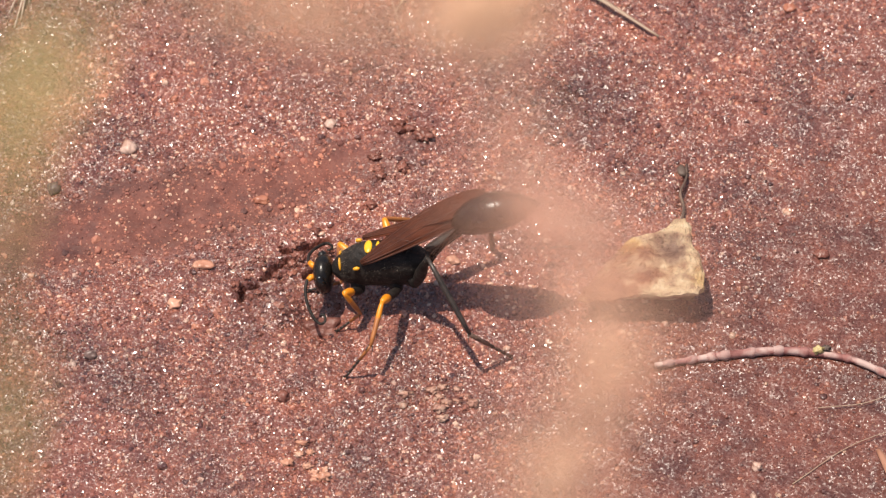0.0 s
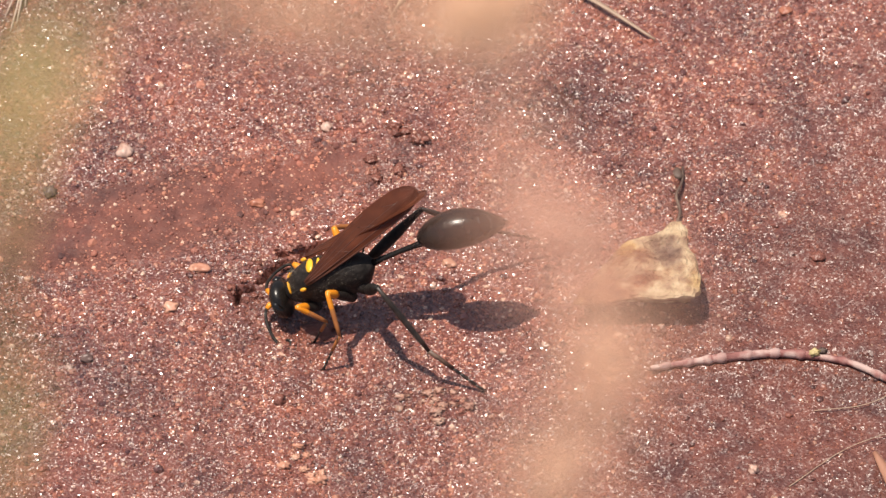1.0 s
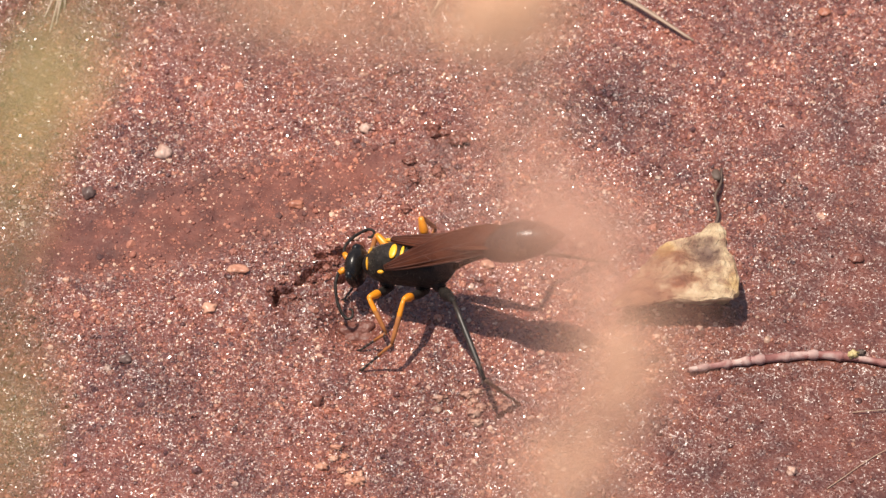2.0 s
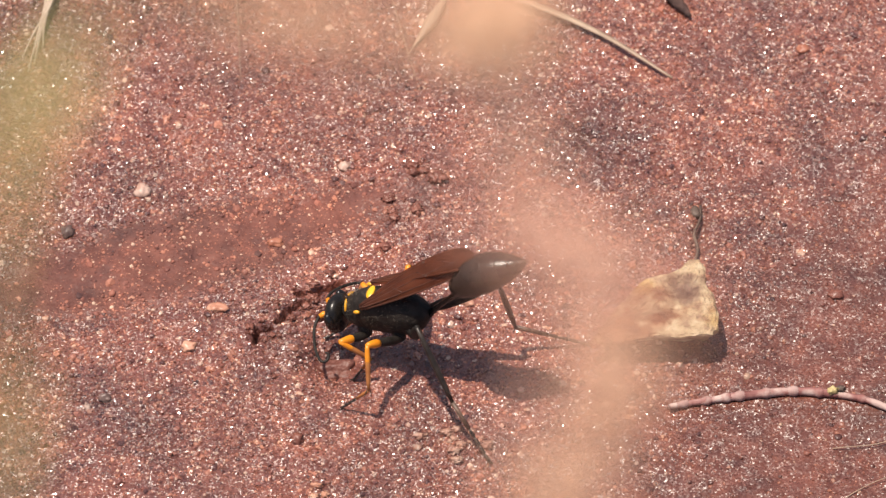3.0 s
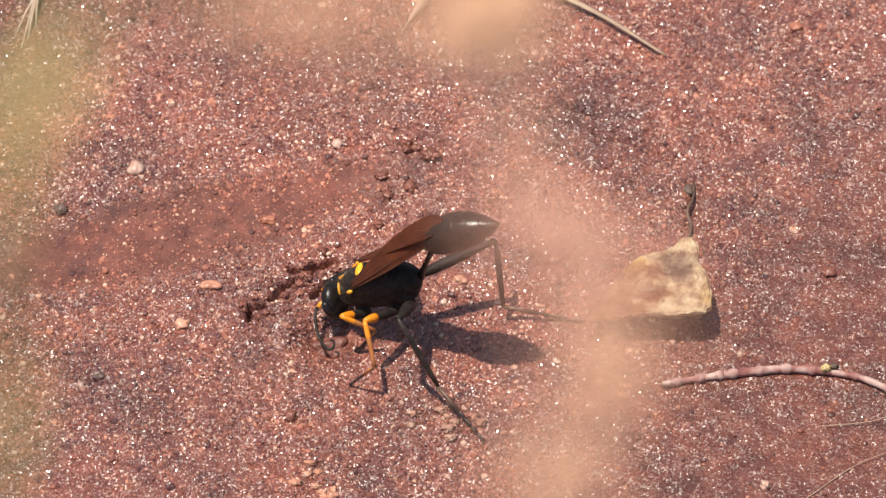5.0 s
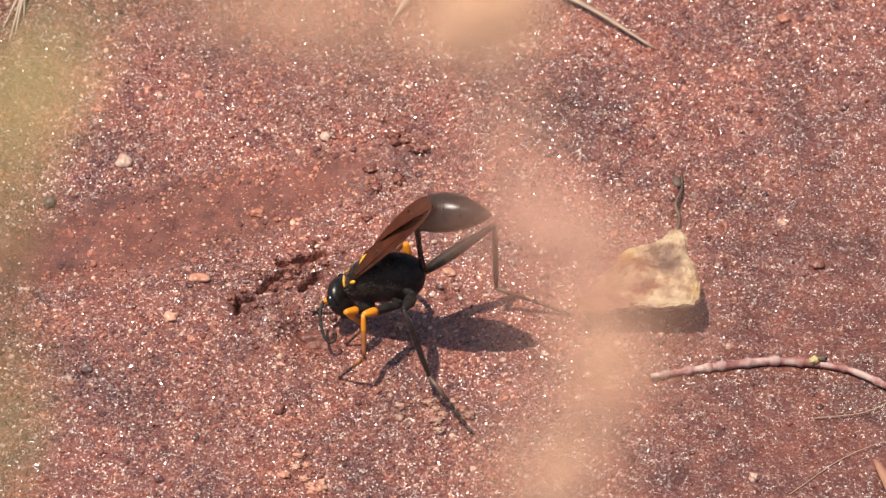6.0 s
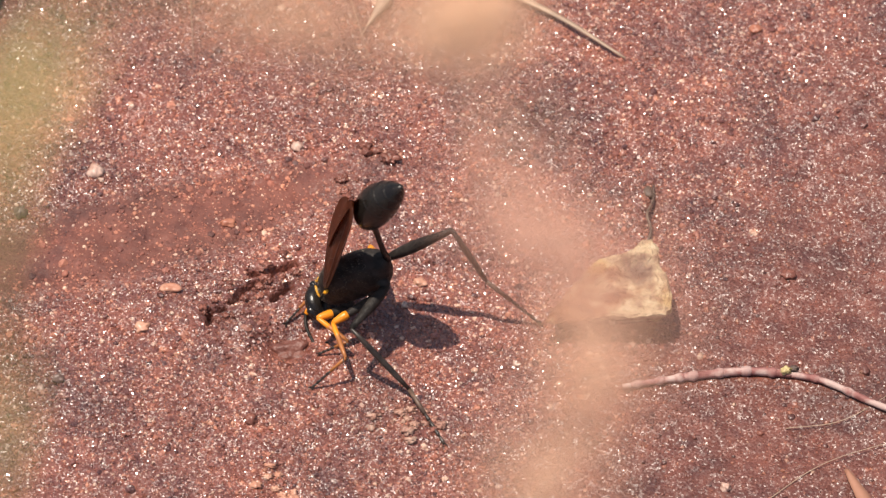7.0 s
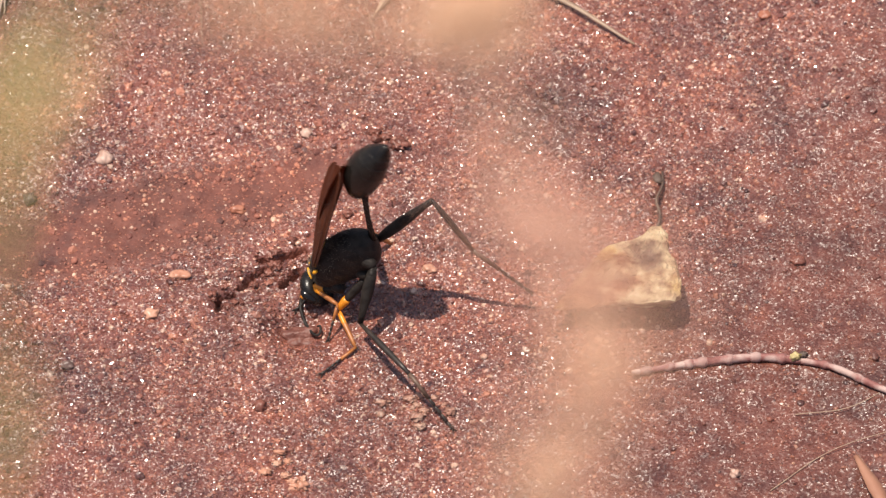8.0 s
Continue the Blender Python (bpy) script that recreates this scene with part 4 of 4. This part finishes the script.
    q = curve(on_ground([(21.5, 43, 0.5), (23.0, 40, 0.5), (24.8, 37.2, 0)], 0.4), 6)
    bm = tube(q, taper(len(q), 0.5, 0.25, 0.75), 12)
    for v in bm.verts:
        v.co += 0.28 * Vector((noise.noise(v.co * 1.9), noise.noise(v.co * 1.9 + Vector((9, 0, 0))), noise.noise(v.co * 1.9 + Vector((0, 9, 0)))))
    tagged(part("bark_sliver", bm, DARKWOOD), "dark damp sliver of bark", "bark")
    q = curve(on_ground([(23.9, 2.6, 0.3), (24.5, 5.0, 0.5), (24.2, 7.2, 0.6), (24.9, 9.6, 0.5), (25.0, 11.6, 0.2)], 0.2), 6)
    shoot = new("dead_shoot")
    tagged(shoot, "thin dark dead shoot with a bud", "shoot")
    part("stem", tube(q, taper(len(q), 0.2, 0.12, 0.15), 8), DARKOLIVE, shoot)
    part("bud", blob(q[-4] + Vector((-0.5, 0, 0)), (0.5, 0.8, 0.4), 8, 0.3, 2), DARKOLIVE, shoot)
    q = curve(on_ground([(42.6, -25.6, 0.2), (44.2, -30, 0.7), (46.5, -36, 0.4)], 0.35), 6)
    tagged(part("dry_leaf", blade_mesh(q, taper(len(q), 0.5, 0.8, 1.5), 0.2), LEAF), "curled dry orange brown leaf", "leaf")


build_litter()


def build_pebbles():
    for x, y, rx, ry, rz, mat, label in (
            (-32.3, 13.0, 0.85, 0.8, 0.6, WHITEPEB, "pale pinkish quartz pebble"), (-11.6, 16.7, 0.55, 0.55, 0.45, WHITEPEB, "pale quartz pebble"),
            (-24.2, -2.3, 0.95, 0.6, 0.35, PINKPEB, "flat pale orange pebble"), (-26.9, -7.3, 0.75, 0.6, 0.4, PINKPEB, "pale brick orange pebble"),
            (-39.7, 7.6, 0.7, 0.75, 0.5, DARKPEB, "dark grey pebble"), (-15.8, -19.2, 0.6, 0.65, 0.5, CLOD, "brown clay pebble"),
            (30.7, -27.9, 0.5, 0.5, 0.4, WHITEPEB, "pale round pebble"), (-18.5, 6.5, 0.8, 0.5, 0.35, REDPEB, "flat orange pebble"),
            (1.0, -1.5, 0.6, 0.55, 0.3, PINKPEB, "flat pale orange pebble"), (-35.0, -14.0, 0.55, 0.55, 0.4, DARKPEB, "dark grey pebble"),
            (-4.5, 15.5, 0.5, 0.5, 0.5, CLOD, "small dark red pebble"), (-7.3, 5.8, 0.5, 0.5, 0.4, CLOD, "small dark red pebble"),
            (36.5, 33.0, 0.6, 0.6, 0.4, REDPEB, "orange pebble"), (38.2, -0.4, 0.75, 0.6, 0.4, CLOD, "brown pebble")):
        z = height(x, y) + rz * 0.35
        tagged(part("pebble", blob((x, y, z), (rx, ry, rz), int(abs(x * 3)), 0.3, 3, 1.2), mat), label + " on wet soil", "pebble", group="pebbles")


build_pebbles()


def build_clods():
    rng = random.Random(5)
    spots = []
    for a, b in CRACKS:
        for k in range(3):
            s = (k + rng.random()) / 5
            off = rng.choice((-1, 1)) * rng.uniform(0.7, 1.5)
            spots.append((a[0] + s * (b[0] - a[0]) - off * 0.6, a[1] + s * (b[1] - a[1]) + off * 0.8, rng.uniform(0.2, 0.42), CLOD))
    for k in range(7):
        a = rng.uniform(0, 6.28)
        spots.append((-14.0 + 4.2 * math.cos(a) * rng.uniform(0.8, 1.3), -8.8 + 3.8 * math.sin(a) * rng.uniform(0.8, 1.3), rng.uniform(0.18, 0.36), CLOD))
    for cx, cy, n, spread, mat in ((0.2, -19.6, 15, 2.1, TANCLOD), (-13.0, -27.5, 9, 2.6, PINKPEB), (-4.0, 11.5, 9, 4.0, CLOD), (-3.6, 15.6, 3, 2.0, CLOD)):
        for k in range(n):
            spots.append((cx + rng.gauss(0, spread * 0.5), cy + rng.gauss(0, spread * 0.45), rng.uniform(0.2, 0.7 if mat is CLOD else 0.5), mat))
    for k, (x, y, r, mat) in enumerate(spots):
        bm = blob((x, y, height(x, y) + r * 0.12), (r * rng.uniform(0.8, 1.5), r * rng.uniform(0.7, 1.2), r * rng.uniform(0.6, 0.9)), k, 0.6, 3, 2.0)
        tagged(part("mud_clod", bm, mat), "crumbly wet clod of red mud" if mat is CLOD else "pale pinkish crumb of sandy clay", "clod", group="mud clods")

    # the smooth pellet that the wasp is kneading, half sunk in the pit
    x, y = -11.9, -9.0
    tagged(part("mud_pellet", blob((x, y, height(x, y) + 0.2), (1.8, 1.25, 0.85), 91, 0.4, 4, 0.9), PELLET), "smooth kneaded pellet of red mud in the pit", "mud pellet")


build_clods()


# ---- plants close to the lens ----
def flower(parent, at, size, mat, seed, tall=1.0):
    """A small closed flower of several petals."""
    rng = random.Random(seed)
    at = Vector(at)
    bm = bmesh.new()
    bmesh.ops.create_icosphere(bm, subdivisions=1, radius=1)
    for v in bm.verts:
        v.co = at + Vector((v.co.x, v.co.y, v.co.z * tall)) * size * 0.25
    head = part("flower", bm, mat, parent)
    for k in range(6):
        a = k * math.pi / 3 + rng.uniform(-0.2, 0.2)
        bm = bmesh.new()
        bmesh.ops.create_icosphere(bm, subdivisions=2, radius=1)
        m = Euler((radians(rng.uniform(35, 60)), 0, a)).to_matrix()
        for v in bm.verts:
            q = Vector((v.co.x * 0.3 * size, (v.co.y + 0.8) * 0.3 * size * (1 if tall < 1.5 else tall * 0.7), v.co.z * 0.06 * size + 0.08 * size * v.co.y ** 2))
            v.co = at + m @ q
        part("petal", bm, mat, head)
    return head


def build_plants():
    plant = new("flowering_weed")
    tagged(plant, "slender peach coloured flowering weed stalk", "weed")
    pts = curve([(1.0, -284, 0), (2.0, -277, 110), (2.6, -268, 220), (2.6, -262, 265), (2.3, -252.3, 289.9), (3.8, -250.5, 291.3), (4.2, -249.3, 292.3), (3.4, -247.8, 293.5), (2.4, -246.3, 294.7), (1.6, -244.3, 296.4), (0.8, -242.6, 298)], 6)
    part("stem", tube(pts, [0.1 + 0.7 * max(0.0, (275 - p.z) / 275) for p in pts], 8), PEACH, plant)
    for k, (at, size, tall) in enumerate((((0.9, -242.9, 297.7), 2.9, 1),
                                          ((1.8, -242.6, 298), 2.3, 1),
                                          ((-0, -242.7, 297.9), 2.1, 1),
                                          ((0.8, -242, 298.6), 2.4, 1),
                                          ((2, -241.9, 298.7), 1.6, 1),
                                          ((2.6, -246.3, 294.8), 1.7, 1),
                                          ((3.6, -246.5, 294.6), 1.3, 1),
                                          ((3.2, -247.2, 294), 1.5, 1),
                                          ((4.3, -247.2, 294), 1.2, 1),
                                          ((2, -245.9, 295), 1.3, 1),
                                          ((1.7, -246.6, 294.4), 1, 1),
                                          ((4.2, -249.3, 292.3), 2.4, 1.3),
                                          ((3.6, -248.7, 292.8), 1.2, 1),
                                          ((4.5, -249.9, 291.8), 1.4, 1),
                                          ((3.8, -250.5, 291.3), 1.8, 1.3),
                                          ((2.7, -251.5, 290.5), 2, 1.2))):
        flower(plant, at, size, PINK if 5 <= k < 11 else PEACH, k, tall)
    # a taller stalk, nearer to the lens
    tall_one = new("flowering_weed")
    tagged(tall_one, "tall thin peach weed stalk with loose small flowers", "weed")
    pts = curve([(1.6, -296, 0), (1.9, -291, 170), (2.2, -285, 290), (2.7, -273.9, 320), (3.3, -272.6, 321), (2.8, -271.2, 322.2), (1.9, -270.2, 323), (1, -268.1, 324.8), (-1.2, -267.5, 325.4), (-3.2, -267.6, 325.4)], 6)
    part("stem", tube(pts, [0.08 + 0.6 * max(0.0, (300 - p.z) / 300) for p in pts], 8), PEACH, tall_one)
    for k, (at, size) in enumerate((((3.4, -270.6, 322.7), 0.65),
                                    ((2.7, -270.8, 322.4), 0.7),
                                    ((1.7, -270.8, 322.5), 0.55),
                                    ((1.2, -270.4, 322.8), 0.5),
                                    ((2.6, -271.7, 321.7), 0.5),
                                    ((3.5, -271.5, 321.9), 0.5),
                                    ((1.2, -268.9, 324.1), 0.4),
                                    ((-2.4, -267.4, 325.5), 1.5),
                                    ((-1.8, -267.6, 325.3), 1.2),
                                    ((-1.3, -267.5, 325.4), 0.95),
                                    ((-3.2, -267.6, 325.4), 0.85),
                                    ((-0.5, -267.6, 325.3), 0.9),
                                    ((-3.7, -267.3, 325.7), 0.8),
                                    ((-2.9, -267.9, 325.1), 0.6),
                                    ((-1.8, -268, 324.9), 0.7),
                                    ((-1, -268.1, 324.8), 0.6),
                                    ((2.5, -274.4, 319.6), 1.2),
                                    ((1.4, -274.1, 319.7), 1.1),
                                    ((3.2, -272.9, 320.8), 0.7),
                                    ((3.7, -272.4, 321.2), 0.5),
                                    ((2.8, -272.5, 321.1), 0.8),
                                    ((2.5, -273.2, 320.5), 0.8),
                                    ((2.2, -267.4, 325.5), 0.6),
                                    ((-4.1, -267.7, 325.3), 0.7),
                                    ((-2.3, -267.9, 325), 0.6),
                                    ((-1.5, -267.3, 325.6), 0.8),
                                    ((0.9, -267.6, 325.3), 1),
                                    ((-4.9, -267.4, 325.6), 0.6))):
        flower(tall_one, at, size, PEACH, 30 + k)
    # a loose side shoot, nearest of all
    shoot = curve([(2.4, -300, 0), (2.2, -297, 180), (2.0, -291, 300), (1.2, -284.6, 331.7), (1.3, -283.5, 332.7), (1.9, -283.0, 333.1), (1.8, -282.1, 333.9), (2.9, -282.2, 333.8), (3.2, -281.7, 334.2), (2.7, -281.3, 334.5), (1.8, -281.2, 334.6), (1.2, -281.0, 334.8), (0.6, -280.5, 335.2), (1.2, -280.2, 335.4)], 6)
    part("stem", tube(shoot, [0.05 + 0.6 * max(0.0, (300 - p.z) / 300) for p in shoot], 8), PEACH, tall_one)
    for k, (at, size) in enumerate((((1.2, -280.2, 335.4), 0.7), ((0.8, -280.5, 335.2), 1.0), ((1.2, -281.0, 334.8), 0.8), ((1.8, -281.2, 334.6), 0.9), ((2.7, -281.3, 334.5), 0.8), ((3.2, -281.7, 334.2), 0.7), ((2.9, -282.2, 333.8), 1.0), ((1.8, -282.1, 333.9), 0.9), ((1.9, -283.0, 333.1), 1.1), ((1.3, -283.5, 332.7), 0.9))):
        flower(tall_one, at, size, PINK, 70 + k)
    other = new("flowering_weed")
    tagged(other, "leaning peach flowering weed with olive leaves", "weed")
    pts = curve([(-10, -296, 0), (-9.8, -291, 160), (-9.2, -285, 290), (-8.32, -273.12, 319.89), (-8.32, -270.2, 322.8), (-7.67, -268.02, 324.99), (-5.34, -267, 326.44), (-3.15, -267.15, 325.86)], 6)
    part("stem", tube(pts, taper(len(pts), 0.6, 0.15, 0.22), 8), GREEN, other)
    flower(other, (-3.01, -267.44, 325.42), 1.7, PEACH, 11)
    flower(other, (-4.03, -267.29, 325.71), 1.1, PEACH, 12)
    for a, b, c, w in (((-8.4, -269.84, 322.95), (-7.52, -268.46, 324.48), (-6.21, -267.44, 325.28), 1.6), ((-8.25, -273.7, 319.89), (-7.96, -272.68, 320.76), (-7.89, -271.66, 321.64), 0.65),
                       ((-8.4, -270.79, 322.37), (-8.03, -269.91, 323.17), (-7.89, -269.18, 323.82), 0.65)):
        q = curve([a, b, c], 6)
        part("leaf", blade_mesh(q, taper(len(q), 0.36, 0.22, w), 0.11), OLIVE, other)


build_plants()
motions()
